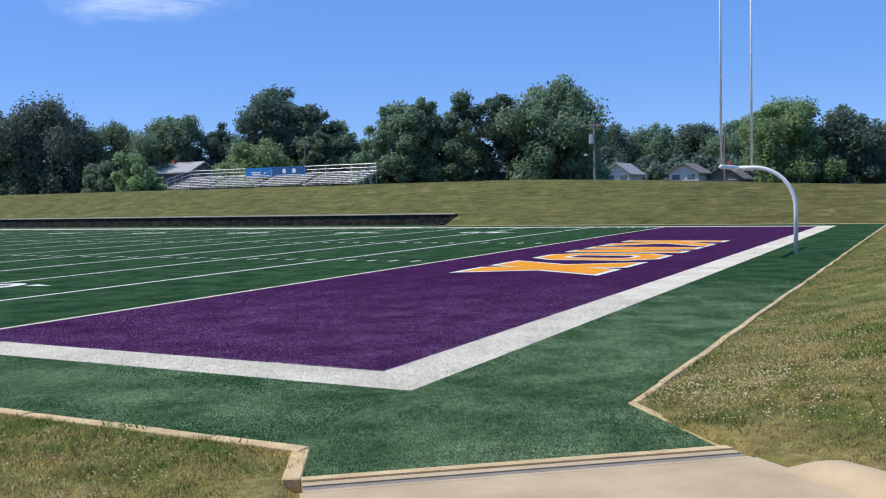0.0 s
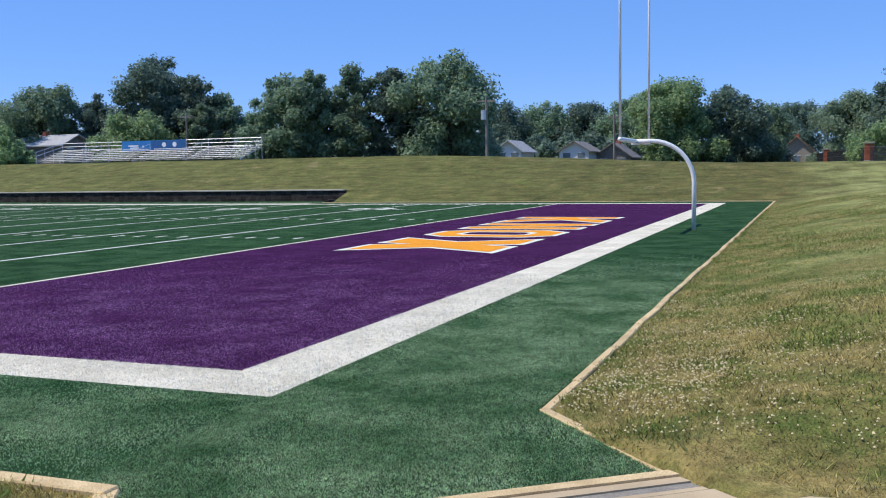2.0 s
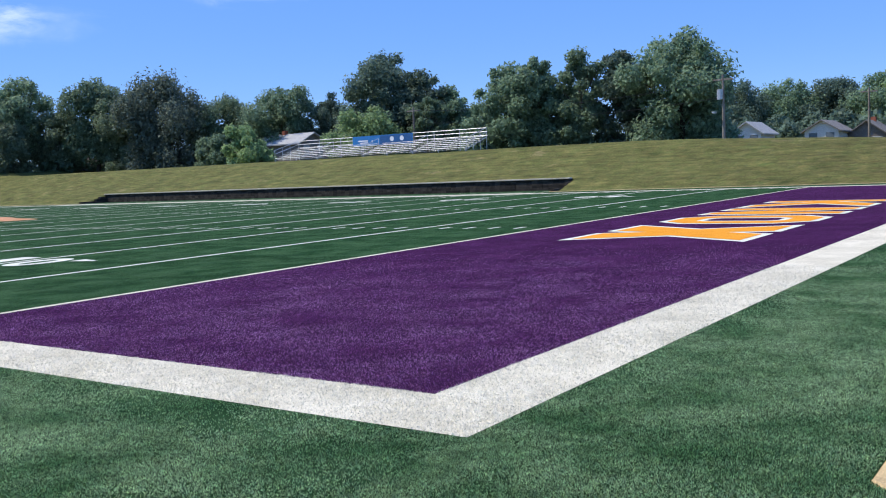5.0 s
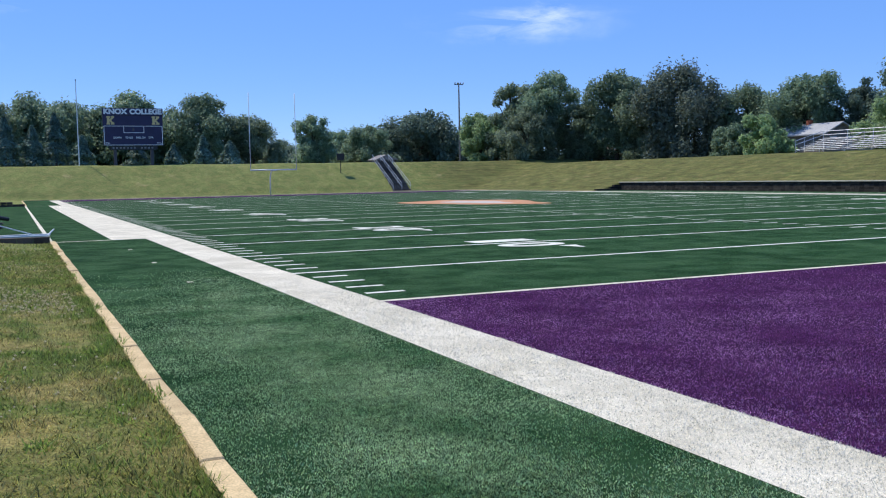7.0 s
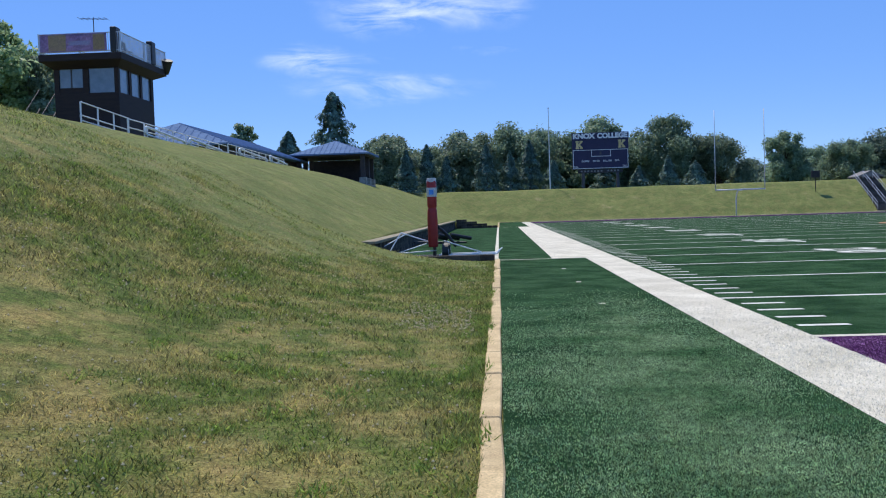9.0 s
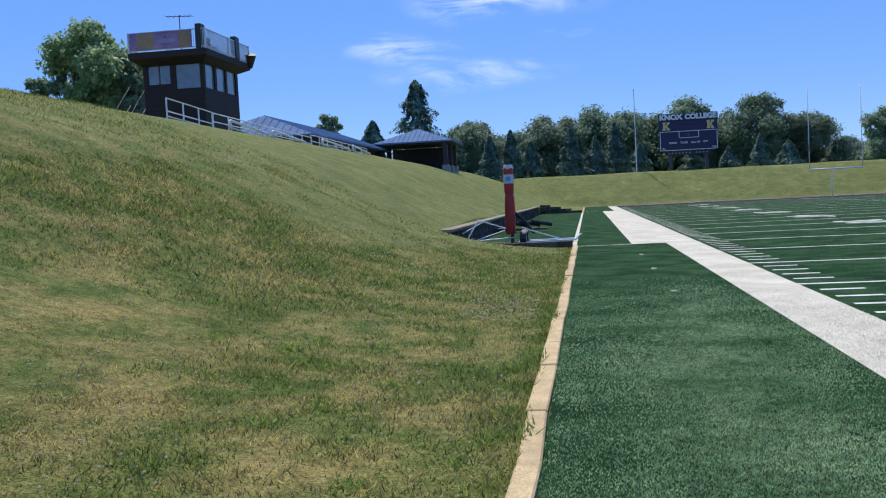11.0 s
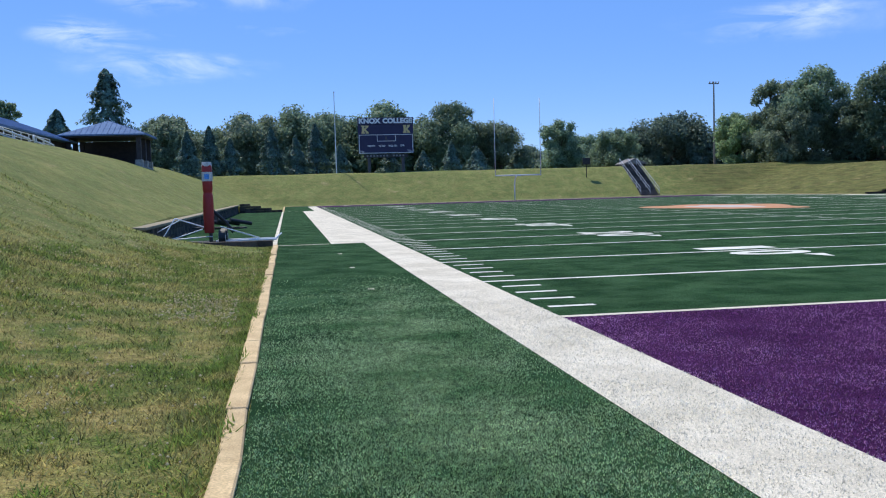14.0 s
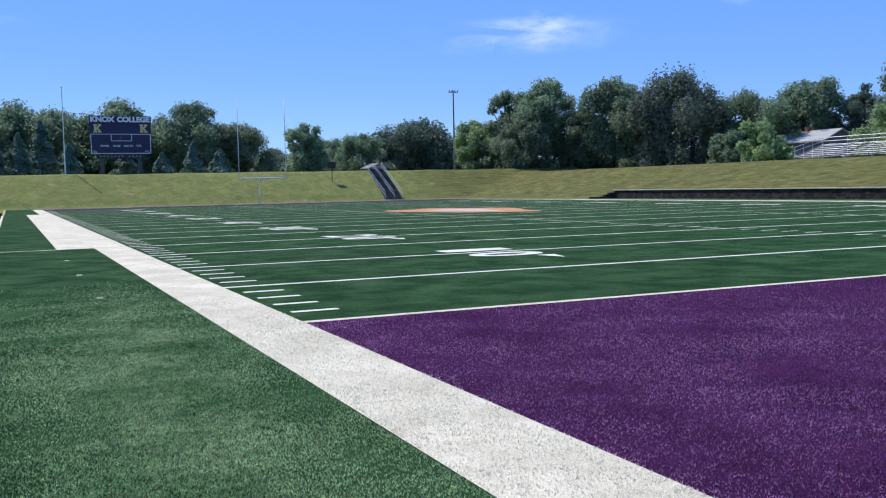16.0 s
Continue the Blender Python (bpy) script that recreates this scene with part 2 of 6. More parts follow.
    gm_ = n.new("ShaderNodeMath")
    gm_.operation = "MULTIPLY"
    l.new(gy_.outputs["Result"], gm_.inputs[0])
    l.new(gx_.outputs["Result"], gm_.inputs[1])
    green = n.new("ShaderNodeMix")
    green.data_type = "RGBA"
    green.inputs["B"].default_value = (0.188, 0.218, 0.072, 1)
    l.new(gm_.outputs["Value"], green.inputs["Factor"])
    l.new(mb.outputs["Result"], green.inputs["A"])
    # worn and straw-dry round the entrance corner
    dr2 = n.new("ShaderNodeMapRange")
    dr2.interpolation_type = "SMOOTHSTEP"
    dr2.inputs["From Min"].default_value, dr2.inputs["From Max"].default_value = 7, -2
    dr2.inputs["To Min"].default_value, dr2.inputs["To Max"].default_value = 0.0, 0.85
    l.new(sp.outputs["Y"], dr2.inputs["Value"])
    pn = n.new("ShaderNodeTexNoise")
    pn.inputs["Scale"].default_value, pn.inputs["Detail"].default_value, pn.inputs["Roughness"].default_value = 1.6, 7, 0.7
    l.new(geo.outputs["Position"], pn.inputs["Vector"])
    pr_ = n.new("ShaderNodeMapRange")
    pr_.inputs["From Min"].default_value, pr_.inputs["From Max"].default_value = 0.38, 0.58
    pr_.inputs["To Min"].default_value, pr_.inputs["To Max"].default_value = 0.1, 1.0
    l.new(pn.outputs["Fac"], pr_.inputs["Value"])
    de = n.new("ShaderNodeMapRange")
    de.inputs["From Min"].default_value, de.inputs["From Max"].default_value = 3, 11
    de.inputs["To Min"].default_value, de.inputs["To Max"].default_value = 1.0, 0.15
    l.new(sp.outputs["X"], de.inputs["Value"])
    d0 = n.new("ShaderNodeMath")
    d0.operation = "MULTIPLY"
    l.new(dr2.outputs["Result"], d0.inputs[0])
    l.new(de.outputs["Result"], d0.inputs[1])
    dm = n.new("ShaderNodeMath")
    dm.operation = "MULTIPLY"
    l.new(d0.outputs["Value"], dm.inputs[0])
    l.new(pr_.outputs["Result"], dm.inputs[1])
    mx3 = n.new("ShaderNodeMix")
    mx3.data_type = "RGBA"
    mx3.inputs["B"].default_value = (0.265, 0.203, 0.074, 1)
    l.new(dm.outputs["Value"], mx3.inputs["Factor"])
    l.new(green.outputs["Result"], mx3.inputs["A"])
    # lighter yellow-green on the end line bank, its sunlit brightness put into colour
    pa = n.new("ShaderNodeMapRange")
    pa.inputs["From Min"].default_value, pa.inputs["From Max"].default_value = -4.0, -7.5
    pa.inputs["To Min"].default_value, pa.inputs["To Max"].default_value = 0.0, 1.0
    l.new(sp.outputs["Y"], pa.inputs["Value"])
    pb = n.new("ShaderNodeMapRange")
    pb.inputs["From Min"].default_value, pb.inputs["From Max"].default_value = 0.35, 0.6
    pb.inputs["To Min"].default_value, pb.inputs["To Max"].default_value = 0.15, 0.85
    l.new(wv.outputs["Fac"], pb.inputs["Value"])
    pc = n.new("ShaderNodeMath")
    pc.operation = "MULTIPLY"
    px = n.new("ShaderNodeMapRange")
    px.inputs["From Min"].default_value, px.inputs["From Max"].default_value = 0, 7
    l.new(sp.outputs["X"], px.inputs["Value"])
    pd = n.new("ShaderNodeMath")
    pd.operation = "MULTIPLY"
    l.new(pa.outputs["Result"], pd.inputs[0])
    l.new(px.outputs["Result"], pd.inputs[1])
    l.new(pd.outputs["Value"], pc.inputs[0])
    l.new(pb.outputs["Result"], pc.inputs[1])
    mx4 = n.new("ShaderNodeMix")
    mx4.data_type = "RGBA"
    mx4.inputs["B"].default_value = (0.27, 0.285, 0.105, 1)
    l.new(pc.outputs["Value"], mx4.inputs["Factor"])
    # scuffed bare spots of pale straw, and lush dark green ones
    last = mx3.outputs["Result"]
    for off, sc_, lo_, hi_, amt, col in ((3.7, 0.42, 0.60, 0.70, 0.6, (0.34, 0.27, 0.135, 1)), (11.3, 0.65, 0.56, 0.72, 0.5, (0.078, 0.122, 0.032, 1))):
        mpp = n.new("ShaderNodeMapping")
        mpp.inputs["Location"].default_value = (off, off * 1.7, 0)
        mpp.inputs["Scale"].default_value = (1.0, 0.75, 1.0)
        l.new(geo.outputs["Position"], mpp.inputs["Vector"])
        nz = n.new("ShaderNodeTexNoise")
        nz.inputs["Scale"].default_value, nz.inputs["Detail"].default_value, nz.inputs["Roughness"].default_value, nz.inputs["Distortion"].default_value = sc_, 8, 0.66, 0.4
        l.new(mpp.outputs["Vector"], nz.inputs["Vector"])
        rz = n.new("ShaderNodeMapRange")
        rz.inputs["From Min"].default_value, rz.inputs["From Max"].default_value = lo_, hi_
        rz.inputs["To Min"].default_value, rz.inputs["To Max"].default_value = 0.0, amt
        l.new(nz.outputs["Fac"], rz.inputs["Value"])
        mz = n.new("ShaderNodeMix")
        mz.data_type = "RGBA"
        mz.inputs["B"].default_value = col
        l.new(rz.outputs["Result"], mz.inputs["Factor"])
        l.new(last, mz.inputs["A"])
        last = mz.outputs["Result"]
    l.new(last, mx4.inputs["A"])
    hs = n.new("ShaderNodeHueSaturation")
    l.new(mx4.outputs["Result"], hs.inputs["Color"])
    # mown level by level along the far bank
    ml = n.new("ShaderNodeMapping")
    ml.inputs["Scale"].default_value = (0.3, 0.55, 7.0)
    l.new(geo.outputs["Position"], ml.inputs["Vector"])
    nl = n.new("ShaderNodeTexNoise")
    nl.inputs["Scale"].default_value, nl.inputs["Detail"].default_value, nl.inputs["Roughness"].default_value = 1.0, 5, 0.65
    l.new(ml.outputs["Vector"], nl.inputs["Vector"])
    ce_ = n.new("ShaderNodeMath")
    ce_.operation = "SUBTRACT"
    ce_.inputs[1].default_value = 0.53
    l.new(nl.outputs["Fac"], ce_.inputs[0])
    am = n.new("ShaderNodeMath")
    am.operation = "MULTIPLY"
    l.new(ce_.outputs["Value"], am.inputs[0])
    l.new(dry.outputs["Result"], am.inputs[1])
    ad = n.new("ShaderNodeMath")
    ad.operation = "MULTIPLY_ADD"
    ad.inputs[1].default_value, ad.inputs[2].default_value = 2.6, 1.0
    l.new(am.outputs["Value"], ad.inputs[0])
    mf = n.new("ShaderNodeMath")
    mf.operation = "MULTIPLY"
    l.new(mm.outputs["Value"], mf.inputs[0])
    l.new(ad.outputs["Value"], mf.inputs[1])
    l.new(mf.outputs["Value"], hs.inputs["Value"])
    l.new(hs.outputs["Color"], bs.inputs["Base Color"])
    return m


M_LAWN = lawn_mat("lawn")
M_TURF = turf_mat("green_turf", (0.015, 0.049, 0.017), (0.040, 0.093, 0.039), 0.8, 0.6, 1.0)
M_PURPLE = turf_mat("purple_turf", (0.044, 0.010, 0.052), (0.066, 0.017, 0.076), 0.8, 0.6, 1.0)
M_WHITE = turf_mat("white_turf", (0.575, 0.53, 0.425), (0.70, 0.65, 0.535), 0.35, 0.3, 0.5)
M_LINE = turf_mat("line_white_turf", (0.62, 0.63, 0.56), (0.74, 0.74, 0.67), 0.2, 0.2, 0.3)
M_ORANGE = turf_mat("orange_turf", (0.76, 0.30, 0.03), (0.82, 0.34, 0.04), 0.2, 0.14)
M_RED = turf_mat("red_turf", (0.50, 0.24, 0.13), (0.56, 0.32, 0.20), 0.2, 0.12)
M_KERB = mat("kerb_concrete", (0.62, 0.465, 0.25), (0.46, 0.33, 0.17), scale=3, fine=70, rough=0.9, bump=0.4, obj_var=0.10)
M_CONC = mat("path_concrete", (0.54, 0.415, 0.255), (0.43, 0.325, 0.20), scale=1.2, fine=90, rough=0.9, bump=0.08, fine_amt=0.1)
M_DRAIN = mat("drain_slot", (0.22, 0.20, 0.17), (0.28, 0.25, 0.21), scale=4, fine=60, rough=0.95, spec=0.05)
M_WPAINT = mat("white_paint", (0.80, 0.80, 0.80), (0.72, 0.73, 0.74), scale=2, fine=40, rough=0.4, bump=0.05, fine_amt=0.05)
M_ALU = mat("aluminium", (0.62, 0.63, 0.65), (0.50, 0.51, 0.53), scale=3, fine=60, rough=0.45, metal=0.6, bump=0.05, fine_amt=0.08)
M_STEEL = mat("dark_steel", (0.07, 0.07, 0.08), (0.11, 0.10, 0.10), scale=4, fine=60, rough=0.55, metal=0.5, bump=0.1)
M_GALV = mat("weathered_galvanised", (0.20, 0.20, 0.20), (0.27, 0.27, 0.27), scale=3, fine=60, rough=0.9, bump=0.05, spec=0.1)
M_BLACK = mat("black_paint", (0.018, 0.018, 0.02), (0.03, 0.03, 0.03), scale=4, fine=60, rough=0.5, bump=0.05)
M_TREAD = mat("stair_tread", (0.075, 0.066, 0.058), (0.12, 0.105, 0.092), scale=3, fine=40, rough=0.9, bump=0.3, obj_var=0.35)
M_BLOCK = mat("wall_block", (0.040, 0.032, 0.026), (0.075, 0.060, 0.048), scale=2.5, fine=40, rough=0.95, bump=0.6, obj_var=0.3, isl_var=0.6)
M_CAPDARK = mat("brown_wall_cap", (0.34, 0.29, 0.19), (0.24, 0.20, 0.13), scale=2, fine=40, rough=0.95, bump=0.4)
M_CAP = mat("wall_cap", (0.58, 0.52, 0.42), (0.46, 0.41, 0.33), scale=2, fine=40, rough=0.9, bump=0.3)
M_BARK = mat("bark", (0.07, 0.055, 0.04), (0.12, 0.10, 0.08), scale=5, fine=30, rough=0.95, bump=0.6, stretch=(1, 1, 0.25))
M_LEAF = [
    mat("leaf_mid", (0.138, 0.216, 0.130), (0.207, 0.300, 0.179), scale=0.7, fine=9, rough=0.55, bump=0, spec=0.25, isl_var=0.28, obj_var=0.18, trans=0.45, through_light=1.4),
    mat("leaf_dark", (0.098, 0.158, 0.113), (0.145, 0.213, 0.156), scale=0.7, fine=9, rough=0.55, bump=0, spec=0.25, isl_var=0.28, obj_var=0.18, trans=0.45, through_light=1.4),
    mat("leaf_light", (0.188, 0.287, 0.118), (0.254, 0.363, 0.160), scale=0.7, fine=9, rough=0.55, bump=0, spec=0.25, isl_var=0.28, obj_var=0.15, trans=0.45, through_light=1.5),
    mat("needle", (0.099, 0.172, 0.137), (0.145, 0.237, 0.176), scale=0.9, fine=9, rough=0.7, bump=0, isl_var=0.45, obj_var=0.15, trans=0.3),
    mat("leaf_olive", (0.149, 0.211, 0.133), (0.214, 0.285, 0.175), scale=0.7, fine=9, rough=0.55, bump=0, spec=0.25, isl_var=0.28, obj_var=0.15, trans=0.45, through_light=1.4),
    mat("leaf_willow", (0.097, 0.132, 0.102), (0.149, 0.190, 0.138), scale=0.7, fine=9, rough=0.6, bump=0, spec=0.2, isl_var=0.25, obj_var=0.1, trans=0.35, through_light=1.2),
]
M_BROWN = mat("brown_cladding", (0.022, 0.013, 0.012), (0.034, 0.020, 0.017), scale=1.5, fine=30, rough=0.7, bump=0.2, stretch=(1, 1, 6))
M_GLASS = mat("window_glass", (0.15, 0.19, 0.23), (0.21, 0.25, 0.29), scale=0.6, fine=3, rough=0.05, bump=0, spec=1.0, fine_amt=0.1)
M_BLUEROOF = mat("blue_roof", (0.13, 0.20, 0.33), (0.17, 0.25, 0.39), scale=1.2, fine=20, rough=0.95, metal=0.0, spec=0.05, bump=0.05)
M_POST = mat("dark_post", (0.045, 0.035, 0.035), (0.07, 0.055, 0.05), scale=3, fine=30, rough=0.7)
M_STONE = mat("stone_plinth", (0.30, 0.27, 0.23), (0.42, 0.38, 0.33), scale=4, fine=30, rough=0.95, bump=0.5)
M_NAVY = mat("navy_panel", (0.018, 0.016, 0.060), (0.024, 0.022, 0.075), scale=1, fine=20, rough=0.4, bump=0.02, fine_amt=0.08)
M_GOLD = mat("gold_paint", (0.62, 0.47, 0.20), (0.68, 0.52, 0.24), scale=2, fine=20, rough=0.5, bump=0)
M_BANNER = mat("blue_banner", (0.022, 0.17, 0.42), (0.03, 0.21, 0.48), scale=0.8, fine=12, rough=0.6, bump=0.1)
M_PBANNER = mat("purple_banner", (0.34, 0.27, 0.46), (0.44, 0.36, 0.54), scale=1.0, fine=8, rough=0.7, bump=0, trans=0.6)
M_BRICK = mat("brick", (0.33, 0.09, 0.05), (0.40, 0.13, 0.075), scale=4, fine=40, rough=0.9, bump=0.4, obj_var=0.15, isl_var=0.2)
M_SIDING = mat("white_siding", (0.74, 0.75, 0.76), (0.66, 0.67, 0.68), scale=1.2, fine=20, rough=0.7, stretch=(1, 1, 5))
M_SHINGLE = mat("shingle", (0.17, 0.155, 0.15), (0.25, 0.23, 0.22), scale=1.5, fine=12, rough=0.9, bump=0.4)
M_PALEROOF = mat("pale_roof", (0.36, 0.36, 0.37), (0.42, 0.42, 0.43), scale=1.5, fine=12, rough=1.0, bump=0.3, spec=0.05)
M_TANROOF = mat("tan_roof", (0.28, 0.17, 0.13), (0.34, 0.22, 0.17), scale=1.5, fine=12, rough=0.9)
M_PADRED = mat("red_vinyl", (0.34, 0.022, 0.020), (0.42, 0.032, 0.026), scale=4, fine=30, rough=0.38, bump=0.1, fine_amt=0.08)
M_PADGREY = mat("grey_vinyl", (0.52, 0.50, 0.48), (0.60, 0.58, 0.55), scale=4, fine=30, rough=0.4, bump=0.1)
M_LABEL = mat("label_blue", (0.08, 0.28, 0.70), (0.10, 0.33, 0.75), scale=5, fine=30, rough=0.4, bump=0)
M_WOODPOLE = mat("pole_wood", (0.22, 0.18, 0.15), (0.30, 0.26, 0.22), scale=3, fine=30, rough=0.9, bump=0.3, stretch=(1, 1, 0.2))
M_CHAIN = mat("fence_mesh", (0.02, 0.022, 0.025), (0.035, 0.035, 0.04), scale=3, fine=30, rough=0.6)
M_BLADE = mat("grass_blade", (0.145, 0.210, 0.044), (0.345, 0.312, 0.112), scale=1.25, fine=12, rough=0.7, bump=0, isl_var=0.85, fine_amt=0.2, lo=0.42, hi=0.62, trans=0.5)
M_DRYBLADE = mat("dry_grass_blade", (0.180, 0.228, 0.049), (0.44, 0.355, 0.136), scale=1.25, fine=12, rough=0.7, bump=0, isl_var=0.85, fine_amt=0.2, lo=0.40, hi=0.60, trans=0.5)
M_FIBRE = [mat("green_fibre", (0.120, 0.240, 0.100), (0.390, 0.520, 0.280), scale=0.9, fine=9, rough=0.5, bump=0, isl_var=0.9, spec=0.12, trans=0.5),
           mat("white_fibre", (0.68, 0.65, 0.55), (0.82, 0.79, 0.68), scale=0.9, fine=9, rough=0.5, bump=0, isl_var=0.25, spec=0.1, trans=0.5),
           mat("purple_fibre", (0.170, 0.052, 0.168), (0.440, 0.240, 0.420), scale=0.9, fine=9, rough=0.45, bump=0, isl_var=0.9, spec=0.12, trans=0.5)]
M_WEED = mat("broad_weed_leaf", (0.150, 0.245, 0.048), (0.250, 0.320, 0.080), scale=3, fine=20, rough=0.6, bump=0, isl_var=0.5, trans=0.6)
M_CLOVER = mat("clover_flower", (0.64, 0.54, 0.31), (0.46, 0.37, 0.19), scale=3, fine=30, rough=0.8, bump=0)


# ---------- mesh helpers ----------
def mesh_ob(name, bm, material, parent=None, label="", smooth=False):
    me = bpy.data.meshes.new(name)
    bm.normal_update()
    bm.to_mesh(me)
    bm.free()
    me.materials.append(material)
    if smooth:
        for p in me.polygons:
            p.use_smooth = True
    ob = new(name, me)
    if parent is not None:
        ob.parent = parent
    if label:
        ob["label"] = label
    return ob


def part(name, bm, material, parent, label="", smooth=False):
    return mesh_ob(name, bm, material, parent, label, smooth)


def thing(name, label, category, group="", kind="", at=(0, 0, 0), turn=0.0):
    ob = new(name)
    ob.empty_display_size = 0.2
    ob.matrix_basis = pose(*at, 0, 0, turn)
    return tagged(ob, label, category, group, kind)


def shared(name, me, parent, m=None, label=""):
    """One more object on an existing mesh, under a parent."""
    ob = new(name, me)
    ob.parent = parent
    if m is not None:
        ob.matrix_basis = m
    if label:
        ob["label"] = label
    return ob


def add_box(bm, x0, x1, y0, y1, z0, z1, bevel=0.0):
    v = [bm.verts.new(p) for p in ((x0, y0, z0), (x1, y0, z0), (x1, y1, z0), (x0, y1, z0), (x0, y0, z1), (x1, y0, z1), (x1, y1, z1), (x0, y1, z1))]
    f = [bm.faces.new([v[i] for i in q]) for q in ((3, 2, 1, 0), (4, 5, 6, 7), (0, 1, 5, 4), (1, 2, 6, 5), (2, 3, 7, 6), (3, 0, 4, 7))]
    if bevel:
        es = list({e for q in f for e in q.edges})
        bmesh.ops.bevel(bm, geom=es, offset=bevel, segments=1, affect="EDGES")
    return bm


def box(x0, x1, y0, y1, z0, z1, bevel=0.0):
    return add_box(bmesh.new(), x0, x1, y0, y1, z0, z1, bevel)


def add_tube(bm, pts, r, seg=8, r_end=None, caps=True):
    """A round tube along a chain of points, tapering from r to r_end."""
    pts = [Vector(p) for p in pts]
    r_end = r if r_end is None else r_end
    rings = []
    side = None
    for i, p in enumerate(pts):
        d = (pts[min(i + 1, len(pts) - 1)] - pts[max(i - 1, 0)]).normalized()
        if side is None:
            side = d.cross(Vector((0, 0, 1)) if abs(d.z) < 0.9 else Vector((1, 0, 0))).normalized()
        side = (side - d * side.dot(d)).normalized()
        up = d.cross(side)
        rr = r + (r_end - r) * i / max(1, len(pts) - 1)
        rings.append([bm.verts.new(p + (side * math.cos(a) + up * math.sin(a)) * rr) for a in (2 * math.pi * k / seg for k in range(seg))])
    for a, b in zip(rings, rings[1:]):
        for k in range(seg):
            bm.faces.new((a[k], a[(k + 1) % seg], b[(k + 1) % seg], b[k]))
    if caps:
        bm.faces.new(rings[0][::-1])
        bm.faces.new(rings[-1])
    return bm


def tube(pts, r, seg=8, r_end=None):
    return add_tube(bmesh.new(), pts, r, seg, r_end)


def flat(poly, z=0.0):
    """A flat face with the given outline."""
    bm = bmesh.new()
    f = bm.faces.new([bm.verts.new((p[0], p[1], z)) for p in poly])
    if f.calc_area() and f.normal.z < 0:
        f.normal_flip()
    bm.normal_update()
    if bm.faces[:][0].normal.z < 0:
        bmesh.ops.reverse_faces(bm, faces=bm.faces[:])
    return bm


def soup(name, verts, faces, material, parent=None, smooth=False):
    me = bpy.data.meshes.new(name)
    me.from_pydata(verts, [], faces)
    me.update()
    me.materials.append(material)
    if smooth:
        me.polygons.foreach_set("use_smooth", [True] * len(me.polygons))
    ob = new(name, me)
    if parent is not None:
        ob.parent = parent
    return ob


# ---------- the ground ----------
YD = 0.9144
FW, FL = 48.77, 109.73                   # width and length of the field with its end zones
BAND = 0.95
XW, XE, YS, YN = -3.58, 52.3, -3.50, 113.6      # edges of the turf
RY0, RY1 = 27.43, 82.3                   # the team boxes
XW2, XE2 = -7.5, 55.6                    # back edges of the team boxes
KERB = 0.16
TURF_EDGE = [(XW, -1.40), (-4.38, -1.90), (-2.15, -4.83), (-0.66, YS), (XE, YS), (XE, RY0), (XE2, RY0), (XE2, RY1), (XE, RY1), (XE, YN),
             (XW, YN), (XW, RY1), (XW2, RY1), (XW2, RY0), (XW, RY0)]
RAMP_N = Vector((-0.784, -0.621))        # the way up the concrete path
RAMP_O = Vector((-3.228, -3.354))         # middle of the drain line


def smooth01(v, a, b):
    t = np.clip((v - a) / (b - a), 0, 1)
    return t * t * (3 - 2 * t)


def bank_height(d, slope, top, soft, soft_toe=2.5):
    """A bank that climbs from its toe at d = 0 and rounds off at its top."""
    d = np.maximum(d, 0)
    h = slope * d * smooth01(d, -1.5, soft_toe)
    return np.maximum(-soft * np.log(np.exp(-h / soft) + math.exp(-top / soft)), 0)


def ramp_s(x, y):
    return (x - RAMP_O.x) * RAMP_N.x + (y - RAMP_O.y) * RAMP_N.y


def ramp_t(x, y):
    return -(x - RAMP_O.x) * RAMP_N.y + (y - RAMP_O.y) * RAMP_N.x


def land(x, y):
    """Height of the lawn: a bowl of grass banks round the field."""
    x, y = np.asarray(x, float), np.asarray(y, float)
    w = bank_height(-3.74 - x, 0.358, 5.45, 0.28, 10.0) * smooth01(y, -9, 15)
    e = bank_height(x - 52.6, 0.245, 3.58, 0.15) * (1 - 0.33 * smooth01(-y, -30, 5))
    n = bank_height(y - 114.0, 0.42, 4.1, 0.2)
    s = bank_height(-3.62 - y, 0.15, 2.0, 0.2) * smooth01(x, -10, 2)
    k = 0.35
    h = k * np.log(np.exp(w / k) + np.exp(e / k) + np.exp(n / k) + np.exp(s / k) - 3)
    p = np.maximum(ramp_s(x, y), 0) * 0.093
    near = smooth01(ramp_s(x, y), -0.3, 0.5) * (1 - smooth01(np.abs(ramp_t(x, y)), 2.2, 5.0))
    h = h * (1 - near) + p * near
    far = smooth01(-x, 3, 12) * (1 - smooth01(y, -8, 6))
    h = np.maximum(h, np.minimum(p, 3.0) * far)
    return h


def in_turf(x, y, grow=0.0):
    """Which of the points lie on the turf or its kerb."""
    inside = np.zeros(np.shape(x), bool)
    pts = TURF_EDGE
    for (ax, ay), (bx, by) in zip(pts, pts[1:] + pts[:1]):
        cut = ((ay > y) != (by > y)) & (x < (bx - ax) * (y - ay) / (by - ay + 1e-12) + ax)
        inside ^= cut
    return inside


def lawn_z(x, y):
    return float(land(np.array([x]), np.array([y]))[0])


def spaced(parts):
    out = []
    for a, b, step in parts:
        out += list(np.arange(a, b, step))
    return sorted(set(round(float(v), 4) for v in out))


